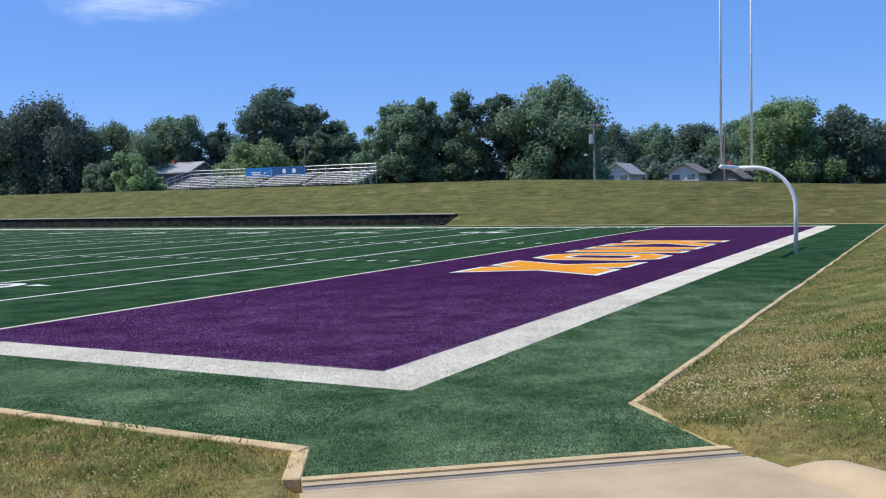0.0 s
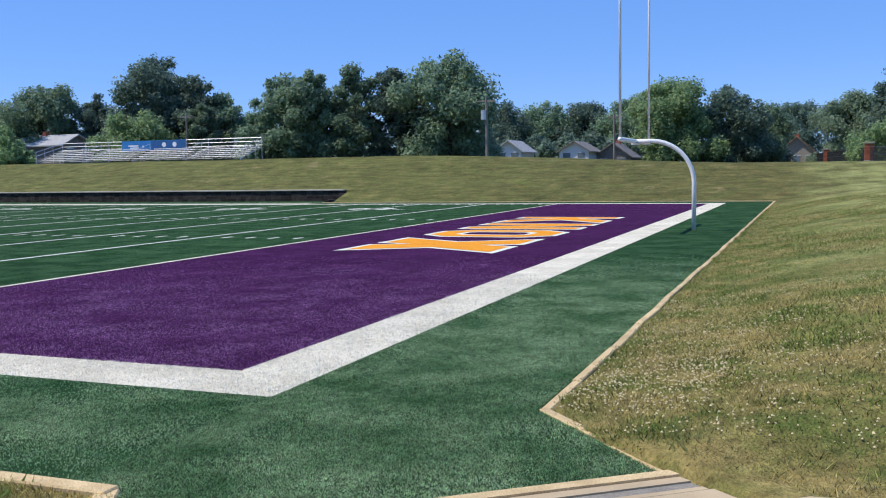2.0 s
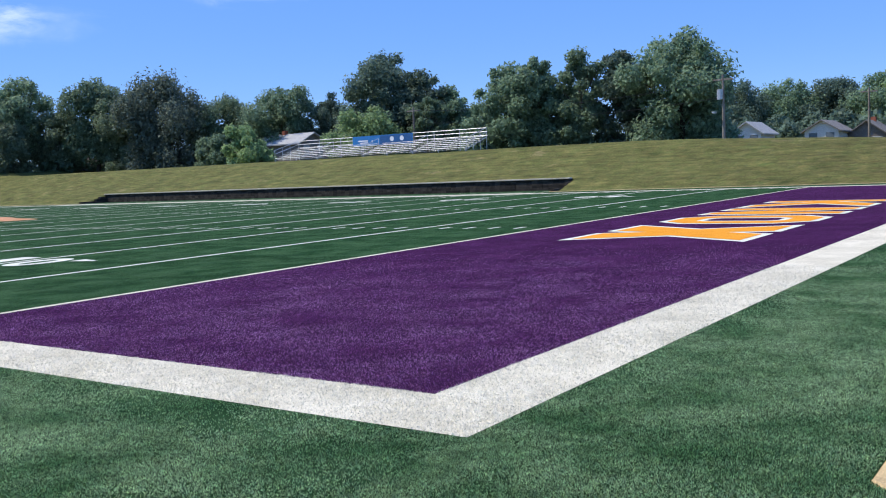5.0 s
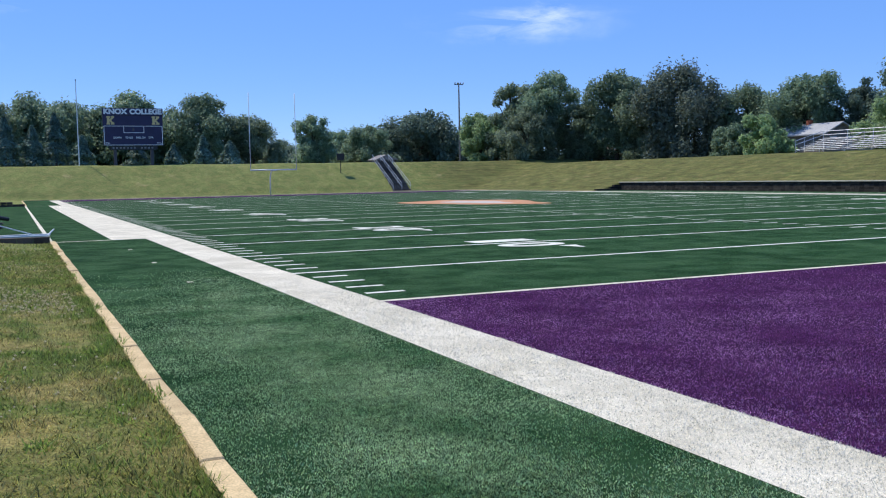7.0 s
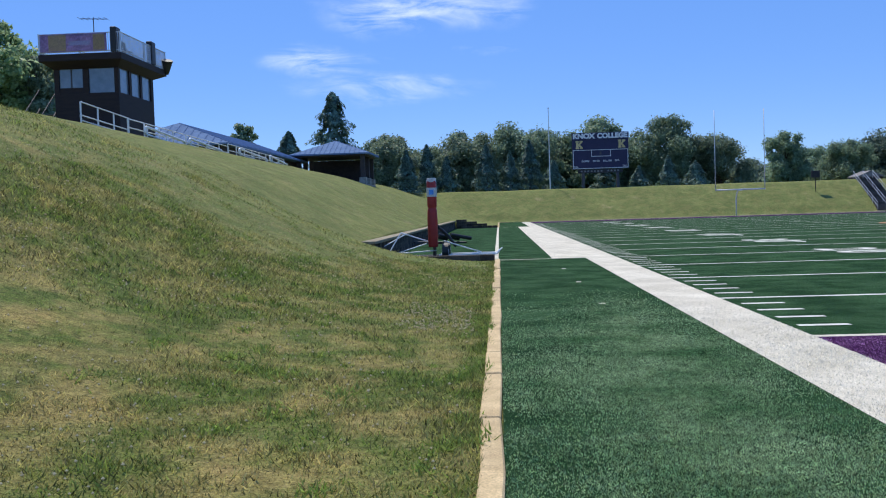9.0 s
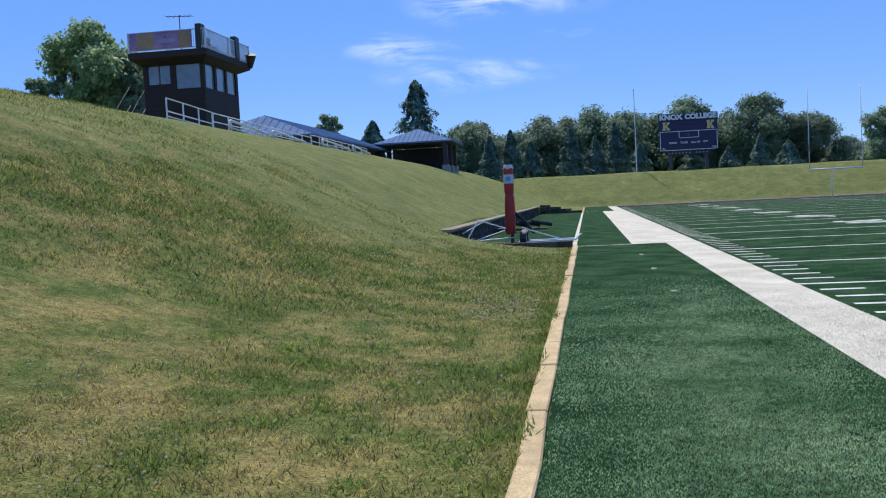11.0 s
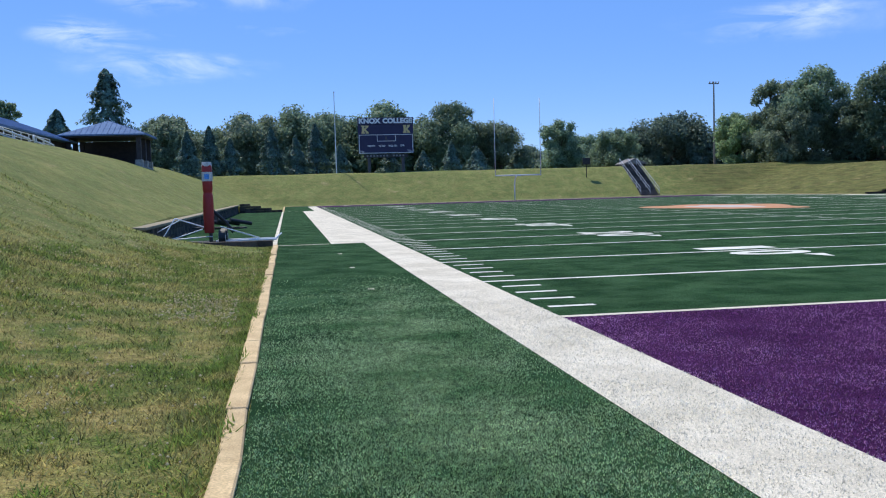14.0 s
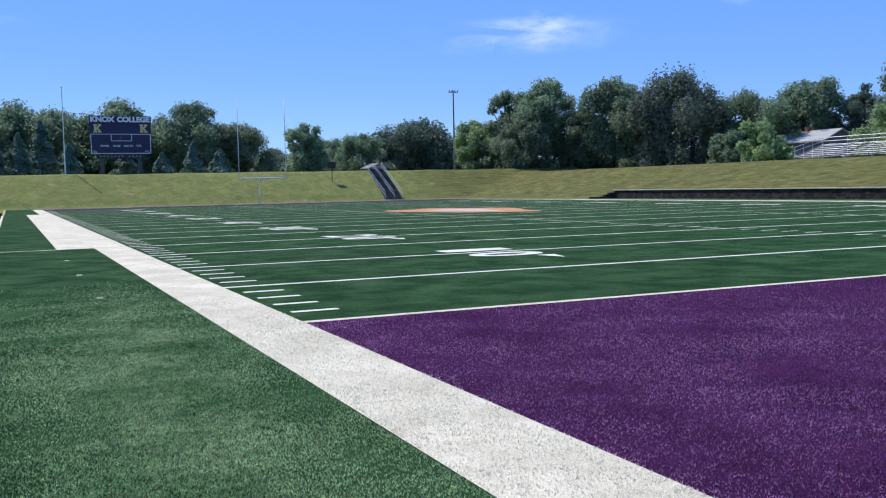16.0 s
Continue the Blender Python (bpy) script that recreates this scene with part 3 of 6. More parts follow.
gx = spaced(((-2600, -200, 200), (-200, -60, 10), (-60, -14, 1.0), (-14, 2, 0.14), (2, 52, 2.5), (50.5, 74, 0.5), (74, 140, 3), (140, 300, 15), (300, 2800, 250)))
gy = spaced(((-2600, -200, 200), (-200, -40, 10), (-40, -8, 1.0), (-8, 6, 0.14), (6, 112, 1.0), (112, 130, 0.4), (130, 200, 5), (200, 400, 20), (400, 2800, 240)))
gx = sorted(set(gx + [XW - KERB, XW - 0.02, XE + 0.02, XE + KERB, XW2 - 0.42, XW2 - 0.40, XE2 + 0.40, XE2 + 0.42]))
gy = sorted(set(gy + [YS - KERB, YS + 0.02, YN - 0.02, YN + KERB, RY0 - 0.34, RY0 - 0.36, RY1 + 0.34, RY1 + 0.36]))
GX, GY = np.meshgrid(np.array(gx), np.array(gy), indexing="ij")
GZ = land(GX, GY)
rough_n = np.sin(GX * 1.7 + 0.6 * np.sin(GY * 1.3)) * np.sin(GY * 1.9 + GX * 0.4) * 0.02 + np.sin(GX * 0.5) * np.sin(GY * 0.37) * 0.05
GZ = GZ + rough_n * smooth01(GZ, 0.0, 0.6)
on_path = (ramp_s(GX, GY) > -0.1) & (np.abs(ramp_t(GX, GY)) < 2.0) & (ramp_s(GX, GY) < 40)
GZ = np.where(on_path, GZ - 0.10, GZ)
in_box = (GY > RY0 - 0.345) & (GY < RY1 + 0.345) & (((GX > XW2 - 0.405) & (GX < XW)) | ((GX > XE) & (GX < XE2 + 0.405)))
GZ = np.where(in_turf(GX, GY) | in_box, -0.08, GZ)
nx, ny = GX.shape
idx = np.arange(nx * ny).reshape(nx, ny)
quads = np.stack([idx[:-1, :-1], idx[1:, :-1], idx[1:, 1:], idx[:-1, 1:]], -1).reshape(-1, 4)
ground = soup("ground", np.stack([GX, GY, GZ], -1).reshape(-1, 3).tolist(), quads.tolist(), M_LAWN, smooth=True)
tagged(ground, "mown summer lawn on banks, green with dry straw patches", "lawn", kind="structure")

# ---------- turf, kerbs and markings ----------
field = thing("football_field", "green synthetic turf football field with white markings and purple end zones", "sports field", kind="structure")
part("turf", flat(TURF_EDGE, 0.0), M_TURF, field)
Z1, Z2, Z3 = 0.005, 0.010, 0.015


def sheet(name, x0, x1, y0, y1, material, z=Z1, label=""):
    return part(name, flat(((x0, y0), (x1, y0), (x1, y1), (x0, y1)), z), material, field, label)


for y0, y1 in ((0, 10 * YD - 0.15), (FL - 10 * YD + 0.15, FL)):
    sheet("end_zone", 0, FW, y0, y1, M_PURPLE, label="purple turf end zone")
    sheet("goal_line", 0, FW, 10 * YD - 0.15 if y0 == 0 else FL - 10 * YD, 10 * YD if y0 == 0 else FL - 10 * YD + 0.15, M_WHITE)
for y0, y1 in ((-BAND, 0), (FL, FL + BAND)):
    sheet("end_band", -BAND, FW + BAND, y0, y1, M_WHITE, label="broad white end line")
for x0, x1 in ((-BAND, 0), (FW, FW + BAND)):
    sheet("side_band", x0, x1, 0, FL, M_WHITE, label="broad white sideline")
for x0, x1 in ((-1.96, -BAND), (FW + BAND, FW + 1.96)):
    sheet("coach_band", x0, x1, RY0, RY1, M_WHITE, label="white strip beside the sideline")
for s_, a_ in ((-1, 0), (1, FW)):
    edge, back = a_ + s_ * 3.70, a_ + s_ * 1.96
    for y_ in (RY0, RY1):
        sheet("box_line", min(edge, back), max(edge, back), y_ - 0.07, y_ + 0.07, M_WHITE)
    sheet("box_line", edge - 0.07, edge + 0.07, RY0 + 0.075, RY1 - 0.075, M_WHITE)

line_me = flat(((0, -0.08), (FW, -0.08), (FW, 0.08), (0, 0.08)), Z1)
first = part("yard_line", line_me, M_LINE, field)
first.location.y = 15 * YD
for k in range(2, 20):
    shared("yard_line", first.data, field, pose(0, (10 + 5 * k) * YD, 0))
dash = part("yard_mark", flat(((0, -0.075), (0.64, -0.075), (0.64, 0.075), (0, 0.075)), Z1), M_LINE, field)
dash.location = (0.12, 11 * YD, 0)
for k in range(1, 100):
    if k % 5 == 0:
        continue
    for x_ in (0.12, FW - 0.73):
        if not (k == 1 and x_ < 1):
            shared("yard_mark", dash.data, field, pose(x_, (10 + k) * YD, 0))
    for x_ in (18.29, FW - 18.29 - 0.61):
        shared("hash_mark", dash.data, field, pose(x_, (10 + k) * YD, 0))


tick = part("strip_mark", flat(((-0.05, -0.09), (0.05, -0.09), (0.05, 0.09), (-0.05, 0.09)), Z1), M_WHITE, field)
tick.location = (-1.95, 13.35, 0)
for k in (1, 2):
    shared("strip_mark", tick.data, field, pose(-1.95, 13.35 + 5 * YD * k, 0))


def glyphs(body, height, bold=0.0):
    """A flat mesh of built-in letters, height metres tall, from its left foot."""
    cu = bpy.data.curves.new("lettering", "FONT")
    cu.body, cu.size, cu.offset = body, 1.0, bold
    ob = new("lettering", cu)
    me = bpy.data.meshes.new_from_object(ob.evaluated_get(bpy.context.evaluated_depsgraph_get()))
    bpy.data.objects.remove(ob)
    bm = bmesh.new()
    bm.from_mesh(me)
    bpy.data.meshes.remove(me)
    xs = [v.co.x for v in bm.verts]
    ys = [v.co.y for v in bm.verts]
    k = height / (max(ys) - min(ys))
    bmesh.ops.translate(bm, verts=bm.verts[:], vec=(-min(xs), -min(ys), 0))
    bmesh.ops.scale(bm, verts=bm.verts[:], vec=(k, k, 1))
    return bm, (max(xs) - min(xs)) * k


def fit_glyphs(body, width, height, bold=0.0):
    bm, w = glyphs(body, height, bold)
    bmesh.ops.scale(bm, verts=bm.verts[:], vec=(width / w, 1, 1))
    return bm


digit = {}
for ch in "012345":
    b_ = fit_glyphs(ch, 0.75 if ch == "1" else 1.12, 1.83, 0.035)
    me_ = bpy.data.meshes.new("digit")
    b_.to_mesh(me_)
    b_.free()
    me_.materials.append(M_LINE)
    digit[ch] = me_
arrow_bm = flat(((0, 0), (0, 0.5), (0.85, 0.25)), 0)
arrow_me = bpy.data.meshes.new("arrow")
arrow_bm.to_mesh(arrow_me)
arrow_me.materials.append(M_LINE)
for k in range(1, 10):
    y_ = (10 + 10 * k) * YD
    value = str(10 * min(k, 10 - k))
    for side in (0, 1):
        # reader stands on the near or the far sideline
        base = Matrix(((0, 1, 0, 6.35), (-1, 0, 0, y_), (0, 0, 1, Z1), (0, 0, 0, 1))) if side == 0 else Matrix(((0, -1, 0, FW - 6.35), (1, 0, 0, y_), (0, 0, 1, Z1), (0, 0, 0, 1)))
        for ch, u in ((value[0], -1.42), (value[1], 0.30)):
            shared("number_digit", digit[ch], field, base @ Matrix.Translation((u + (0.2 if ch == "1" else 0), 0, 0)))
        if k != 5:
            towards = (1 if k < 5 else -1) * (1 if side == 0 else -1)
            m_ = base @ Matrix.Translation((1.62 if towards > 0 else -1.62, 1.25, 0))
            if towards < 0:
                m_ = m_ @ Matrix.Rotation(math.pi, 4, "Z") @ Matrix.Translation((0, -0.5, 0))
            shared("number_arrow", arrow_me, field, m_)


def offset_poly(pts, d):
    """The outline moved outwards by d, with mitred corners."""
    area = sum(a[0] * b[1] - b[0] * a[1] for a, b in zip(pts, pts[1:] + pts[:1]))
    d = d if area > 0 else -d
    out = []
    for i, p in enumerate(pts):
        a, b = Vector(pts[i - 1]), Vector(pts[(i + 1) % len(pts)])
        q = Vector(p)
        n1 = Vector(((q - a).y, -(q - a).x)).normalized()
        n2 = Vector(((b - q).y, -(b - q).x)).normalized()
        m_ = (n1 + n2)
        m_ = m_ / max(0.35, m_.dot(n1)) if m_.length > 1e-6 else n1
        out.append((q.x + m_.x * d, q.y + m_.y * d))
    return out


YB, YT = 6.35, 2.05            # feet and heads of the end zone letters
LETTERS = {
    "X": [(14.6, YB), (16.5, YB), (16.95, 5.35), (17.3, YB), (19.25, YB), (17.95, 4.2), (19.25, YT), (17.3, YT), (16.95, 3.05), (16.5, YT), (14.6, YT), (15.85, 4.2)],
    "N": [(24.2, YB), (25.25, YB), (26.45, 4.0), (26.45, YB), (27.5, YB), (27.5, YT), (26.45, YT), (25.25, 4.4), (25.25, YT), (24.2, YT)],
    "K": [(32.6, YB), (32.6, YT), (31.5, YT), (31.5, 3.7), (29.9, YT), (28.3, YT), (30.3, 4.1), (28.3, YB), (29.9, YB), (31.5, 4.6), (31.5, YB)],
}


def ring_mesh(outer, inner, z):
    bm = bmesh.new()
    a = [bm.verts.new((p[0], p[1], z)) for p in outer]
    b = [bm.verts.new((p[0], p[1], z)) for p in inner]
    n = len(a)
    for i in range(n):
        bm.faces.new((a[i], a[(i + 1) % n], b[(i + 1) % n], b[i]))
    bm.normal_update()
    if bm.faces[:][0].normal.z < 0:
        bmesh.ops.reverse_faces(bm, faces=bm.faces[:])
    return bm


for ch, pts in LETTERS.items():
    part("letter_outline", flat(offset_poly(pts, 0.15), Z2), M_LINE, field)
    part("letter", flat(offset_poly(pts, -0.06), Z3), M_ORANGE, field, "orange end zone letter " + ch)
oc = [(20.1, 2.9), (20.9, YT), (22.6, YT), (23.4, 2.9), (23.4, 5.5), (22.6, YB), (20.9, YB), (20.1, 5.5)]
inn = offset_poly(oc, -0.85)
part("letter_outline", ring_mesh(offset_poly(oc, 0.15), offset_poly(oc, -1.08), Z2), M_LINE, field)
part("letter", ring_mesh(offset_poly(oc, -0.06), inn, Z3), M_ORANGE, field, "orange end zone letter O")

# the emblem at midfield: a swept shape in red and white
mid = [(24.4 + 4.1 * math.cos(a) * (1 + 0.22 * math.sin(3 * a)), 54.86 + 7.0 * math.sin(a) * (1 + 0.12 * math.cos(5 * a))) for a in (2 * math.pi * k / 40 for k in range(40))]
part("midfield_emblem", flat(mid, Z2), M_RED, field, "orange red emblem with a pale centre")
mid2 = [(24.4 + (p[0] - 24.4) * 0.42, 54.86 + (p[1] - 54.86) * 0.55) for p in mid]
part("emblem_centre", flat(mid2, Z3), turf_mat("faded_white_turf", (0.45, 0.42, 0.40), (0.55, 0.50, 0.47), 0.2, 0.3), field)

# kerb stones
kerb = thing("kerb", "weathered tan concrete edging round the turf", "kerb", kind="structure")
rk = random.Random(5)


def kerb_run(a, b, piece, width=KERB, top=0.035, lift=0.012):
    a, b = Vector(a), Vector(b)
    d = (b - a).normalized()
    n_ = Vector((d.y, -d.x))
    length, s_ = (b - a).length, 0.0
    while s_ < length - 0.01:
        e_ = min(length, s_ + piece * rk.uniform(0.8, 1.25))
        if length - e_ < 0.4:
            e_ = length
        bm = box(s_ + 0.008, e_ - 0.008, 0.004, width + rk.uniform(-0.008, 0.008), -0.14, top + rk.uniform(-lift, lift), 0.012)
        for v in bm.verts:
            p = a + d * v.co.x + n_ * (v.co.y + 0.012 * math.sin(v.co.x * 2.3))
            v.co = (p.x, p.y, v.co.z)
        bmesh.ops.recalc_face_normals(bm, faces=bm.faces[:])
        part("kerb_stone", bm, M_KERB, kerb)
        s_ = e_


# each run goes clockwise seen from above, so that the stone lies outside the turf
kerb_run((XW, RY0), (XW, -1.40), 1.5)
kerb_run((XW, -1.40), (-4.38, -1.90), 0.9)
kerb_run((-2.15, -4.83), (-0.66, YS), 0.9, width=0.10, top=0.022)
kerb_run((-0.66, YS), (XE, YS), 1.5, width=0.11, top=0.022)
kerb_run((XE, YS), (XE, RY0), 3.0)
kerb_run((XE, RY1), (XE, YN), 3.0)
kerb_run((XE, YN), (XW, YN), 3.0)
kerb_run((XW, YN), (XW, RY1), 3.0)

# the concrete path that comes down to the turf
path = thing("concrete_path", "pale tan concrete path with a drain slot", "path", kind="structure")


def on_ramp(s_, t_, z_):
    p = RAMP_O + RAMP_N * s_ + Vector((-RAMP_N.y, RAMP_N.x)) * t_
    return (p.x, p.y, z_)


def ramp_box(name, s0, s1, t0, t1, z0, z1, material, label="", steps=1):
    bm = bmesh.new()
    rows = []
    for i in range(steps + 1):
        s_ = s0 + (s1 - s0) * i / steps
        zz = max(0, s_) * 0.093
        rows.append([bm.verts.new(on_ramp(s_, t_, zz + z_)) for t_, z_ in ((t0, z0), (t1, z0), (t1, z1), (t0, z1))])
    for a, b in zip(rows, rows[1:]):
        for k in range(4):
            bm.faces.new((a[k], a[(k + 1) % 4], b[(k + 1) % 4], b[k]))
    bm.faces.new(rows[0][::-1])
    bm.faces.new(rows[-1])
    bmesh.ops.recalc_face_normals(bm, faces=bm.faces[:])
    return part(name, bm, material, path, label)


ramp_box("edging", 0.0, 0.146, -1.87, 1.87, -0.15, 0.035, M_KERB)
ramp_box("gutter", 0.15, 0.285, -1.87, 1.87, -0.15, 0.018, M_CONC)
ramp_box("gutter", 0.424, 0.50, -1.87, 1.87, -0.15, 0.012, M_CONC)
ramp_box("drain_grate", 0.289, 0.42, -1.87, 1.87, -0.15, 0.006, M_DRAIN, "grey drain slot")
for k in range(10):
    ramp_box("slab", 0.506 + 2.4 * k, 0.506 + 2.4 * k + 2.388, -1.90, 1.90, -0.3, 0.0 + 0.012, M_CONC, steps=2)
wing = bmesh.new()
prof = []
for i in range(13):
    s_ = 1.02 + 4.7 * (i / 12) ** 1.5
    h_ = 0.09 * min(1, i / 2.0) ** 0.6 + 0.015 + 0.008 * i
    zz = s_ * 0.093
    prof.append([wing.verts.new(on_ramp(s_, t_, z_)) for t_, z_ in ((1.80, zz - 0.2), (1.82, zz + 0.016), (2.04, zz + h_), (2.14, zz + h_), (2.20, zz + h_ * 0.8), (2.24, zz - 0.2))])
for a, b in zip(prof, prof[1:]):
    for k in range(6):
        wing.faces.new((a[k], a[(k + 1) % 6], b[(k + 1) % 6], b[k]))
wing.faces.new(prof[0][::-1])
wing.faces.new(prof[-1])
bmesh.ops.recalc_face_normals(wing, faces=wing.faces[:])
part("wing_kerb", wing, M_CONC, path, "rounded concrete wing beside the path", True)


# ---------- retaining walls of the team boxes ----------
def retaining_wall(name, xw, xf, out, label, cap_mat):
    """Dry-laid dark blocks along xw with stepped returns to xf; out: which way the bank lies."""
    w = thing(name, label, "retaining wall", kind="structure")
    rw = random.Random(11)
    bm = bmesh.new()

    def top(x_, y_):
        return max(0.2, lawn_z(x_ + out * 0.45, y_) - (0.02 if out > 0 else 0.14))
    step = 0.46
    y_ = RY0
    while y_ < RY1 - 0.01:
        n_ = max(1, int(round(top(xw, y_ + step / 2) / 0.2)))
        for r_ in range(n_):
            o_ = (r_ % 2) * 0.23
            x_in, x_out = xw + out * (0.02 * r_ + rw.uniform(0, 0.015)), xw + out * 0.42
            add_box(bm, min(x_in, x_out), max(x_in, x_out), y_ + 0.008, y_ + step - 0.008, 0.2 * r_ + (0.004 if r_ else -0.1), 0.2 * r_ + 0.192)
        y_ += step
    for yr, s_ in ((RY0, -1), (RY1, 1)):
        x_ = xf
        while (xw - x_) * out > 0.2:
            n_ = max(1, int(lawn_z(x_ + out * 0.25, yr + s_ * 0.4) / 0.2 - (0.3 if out < 0 and s_ < 0 else -0.4)))
            if out < 0 and s_ > 0:
                n_ = max(n_, int(round((0.15 + 0.75 * (x_ - xf) / (xw - xf)) / 0.2)))
            for r_ in range(n_):
                xa, xb = x_ + out * 0.006, x_ + out * 0.454
                add_box(bm, min(xa, xb), max(xa, xb), min(yr, yr + s_ * 0.38), max(yr, yr + s_ * 0.38), 0.2 * r_ + (0.004 if r_ else -0.1), 0.2 * r_ + 0.192)
            x_ += out * 0.46
    p = part("block_courses", bm, M_BLOCK, w, "dark weathered split-face blocks")
    p["kind"] = "stuff"
    y_ = RY0
    cap_me = None
    while y_ < RY1 - 0.01:
        z_ = 0.2 * max(1, int(round(top(xw, y_ + 0.46) / 0.2)))
        x0_, x1_ = sorted((xw - out * 0.04, xw + out * 0.42))
        if cap_me is None:
            cap = part("cap_stone", box(x0_, x1_, 0.006, 0.914, 0.004, 0.100, 0.012), cap_mat, w)
            cap.location = (0, y_, z_)
            cap_me = cap.data
        else:
            shared("cap_stone", cap_me, w, pose(0, y_, z_))
        y_ += 0.92
    return w


retaining_wall("wall_west", XW2, XW - KERB, -1, "dark block retaining wall behind the near team box", M_CAPDARK)
retaining_wall("wall_east", XE2, XE + KERB, 1, "dark block retaining wall with pale cap along the bank", M_CAP)


# ---------- goal posts ----------
def goal_post(label, y0, face):
    """Gooseneck post; face: +1 where the field lies towards +y."""
    g = thing("goal_post", label, "goal post", group="goal posts", at=(FW / 2, y0, 0), turn=0 if face > 0 else 180)
    r_ = 1.45
    pts = [(0, -1.97, -0.05), (0, -1.97, 3.05 - r_)]
    pts += [(0, -1.97 + r_ * (1 - math.cos(a)), 3.05 - r_ + r_ * math.sin(a)) for a in (math.pi / 2 * k / 10 for k in range(1, 11))]
    pts += [(0, 0, 3.05)]
    part("gooseneck", tube(pts, 0.075, 14), M_WPAINT, g, "", True)
    part("crossbar", tube(((-2.86, 0, 3.05), (2.86, 0, 3.05)), 0.075, 12), M_WPAINT, g, "", True)
    for x_ in (-2.82, 2.82):
        part("upright", tube(((x_, 0, 3.0), (x_, 0, 12.3)), 0.042, 10), M_WPAINT, g, "", True)
    part("bracket", box(-0.28, 0.28, -0.10, 0.10, 2.93, 3.0, 0.01), M_WPAINT, g)
    return g


goal_post("white gooseneck goal post behind the purple end zone", 0, 1)
goal_post("white gooseneck goal post below the scoreboard", FL, -1)

# ---------- bleachers on the far bank ----------
bl = thing("bleachers", "aluminium bleachers with pipe rails on the grass bank", "bleachers", at=(67.6, 44.5, 3.55))
BL = 25.0
for r_ in range(6):
    x_, z_ = 0.35 + 0.62 * r_, 0.30 + 0.20 * r_
    for s_ in range(4):
        y0_, y1_ = BL / 4 * s_ + (0.7 if s_ else 0.05), BL / 4 * (s_ + 1) - 0.05
        part("seat_board", box(x_, x_ + 0.27, y0_, y1_, z_, z_ + 0.045, 0.008), M_ALU, bl)
    part("foot_board", box(x_ + 0.34, x_ + 0.56, 0.05, BL - 0.05, z_ - 0.14, z_ - 0.10, 0.006), M_ALU, bl)
for k in range(9):
    y_ = 0.1 + (BL - 0.2) * k / 8
    part("support_frame", add_tube(tube(((0.3, y_, -0.35), (0.3, y_, 0.28)), 0.035, 6), ((0.3, y_, 0.1), (4.0, y_, 1.25)), 0.035, 6), M_ALU, bl)
    part("back_leg", tube(((4.1, y_, -0.6), (4.1, y_, 2.18)), 0.035, 6), M_ALU, bl)
for z_ in (1.45, 1.82, 2.18):
    part("back_rail", tube(((4.1, 0, z_), (4.1, BL, z_)), 0.032, 6), M_ALU, bl)
for y_ in (0.0, BL):
    for dz in (0.55, 0.95):
        part("end_rail", tube(((0.4, y_, 0.25 + dz), (4.1, y_, 1.25 + dz)), 0.03, 6), M_ALU, bl)
    for x_ in (0.4, 1.6, 2.8):
        part("end_post", tube(((x_, y_, 0.0), (x_, y_, 0.25 + (x_ - 0.4) / 3.7 + 0.95)), 0.03, 6), M_ALU, bl)
for k in (1, 2, 3):
    y_ = BL / 4 * k + 0.32
    part("aisle_rail", tube(((0.5, y_, 0.2), (0.5, y_, 1.0), (3.3, y_, 1.85), (3.3, y_, 1.0)), 0.028, 6), M_ALU, bl)
    part("aisle_tread", box(0.3, 3.6, y_ - 0.45, y_ - 0.1, 0.05, 0.10), M_ALU, bl)
banner = thing("banner", "blue printed banner tied to the bleacher back rail", "banner", at=(71.58, 53.4, 4.77))
part("cloth", box(0, 0.02, 0, 8.0, 0, 1.0), M_BANNER, banner)
part("dark_panel", box(-0.008, -0.003, 0.1, 4.3, 0.05, 0.95), mat("navy_cloth", (0.015, 0.09, 0.24), (0.02, 0.11, 0.28), rough=0.7), banner)
for y0_, y1_, z0_, z1_ in ((5.9, 7.2, 0.42, 0.56), (5.9, 7.0, 0.22, 0.34), (5.2, 5.4, 0.3, 0.5)):
    part("writing_bar", box(-0.016, -0.010, y0_, y1_, z0_, z1_), M_WPAINT, banner)
for y_ in (1.4, 2.7):
    bm = bmesh.new()
    bmesh.ops.create_circle(bm, cap_ends=True, radius=0.26, segments=14, matrix=pose(-0.014, y_, 0.55, 0, -90, 0))
    part("roundel", bm, M_WPAINT, banner)


# ---------- rail, tower and shelters on the near bank ----------
def rail_section(y0_, y1_, z0_, z1_, x_, rails, posts, label):
    r = thing("guard_rail", label, "guard rail", group="rails on the bank", at=(x_, y0_, z0_))
    L_, dz = y1_ - y0_, z1_ - z0_
    for h_ in rails:
        part("rail", tube(((0, 0, h_), (0, L_, h_ + dz)), 0.027, 8), M_WPAINT, r)
    for k in range(posts):
        y_ = L_ * k / (posts - 1)
        part("post", tube(((0, y_, -0.5), (0, y_, max(rails) + dz * k / (posts - 1))), 0.035, 8), M_WPAINT, r)
    return r


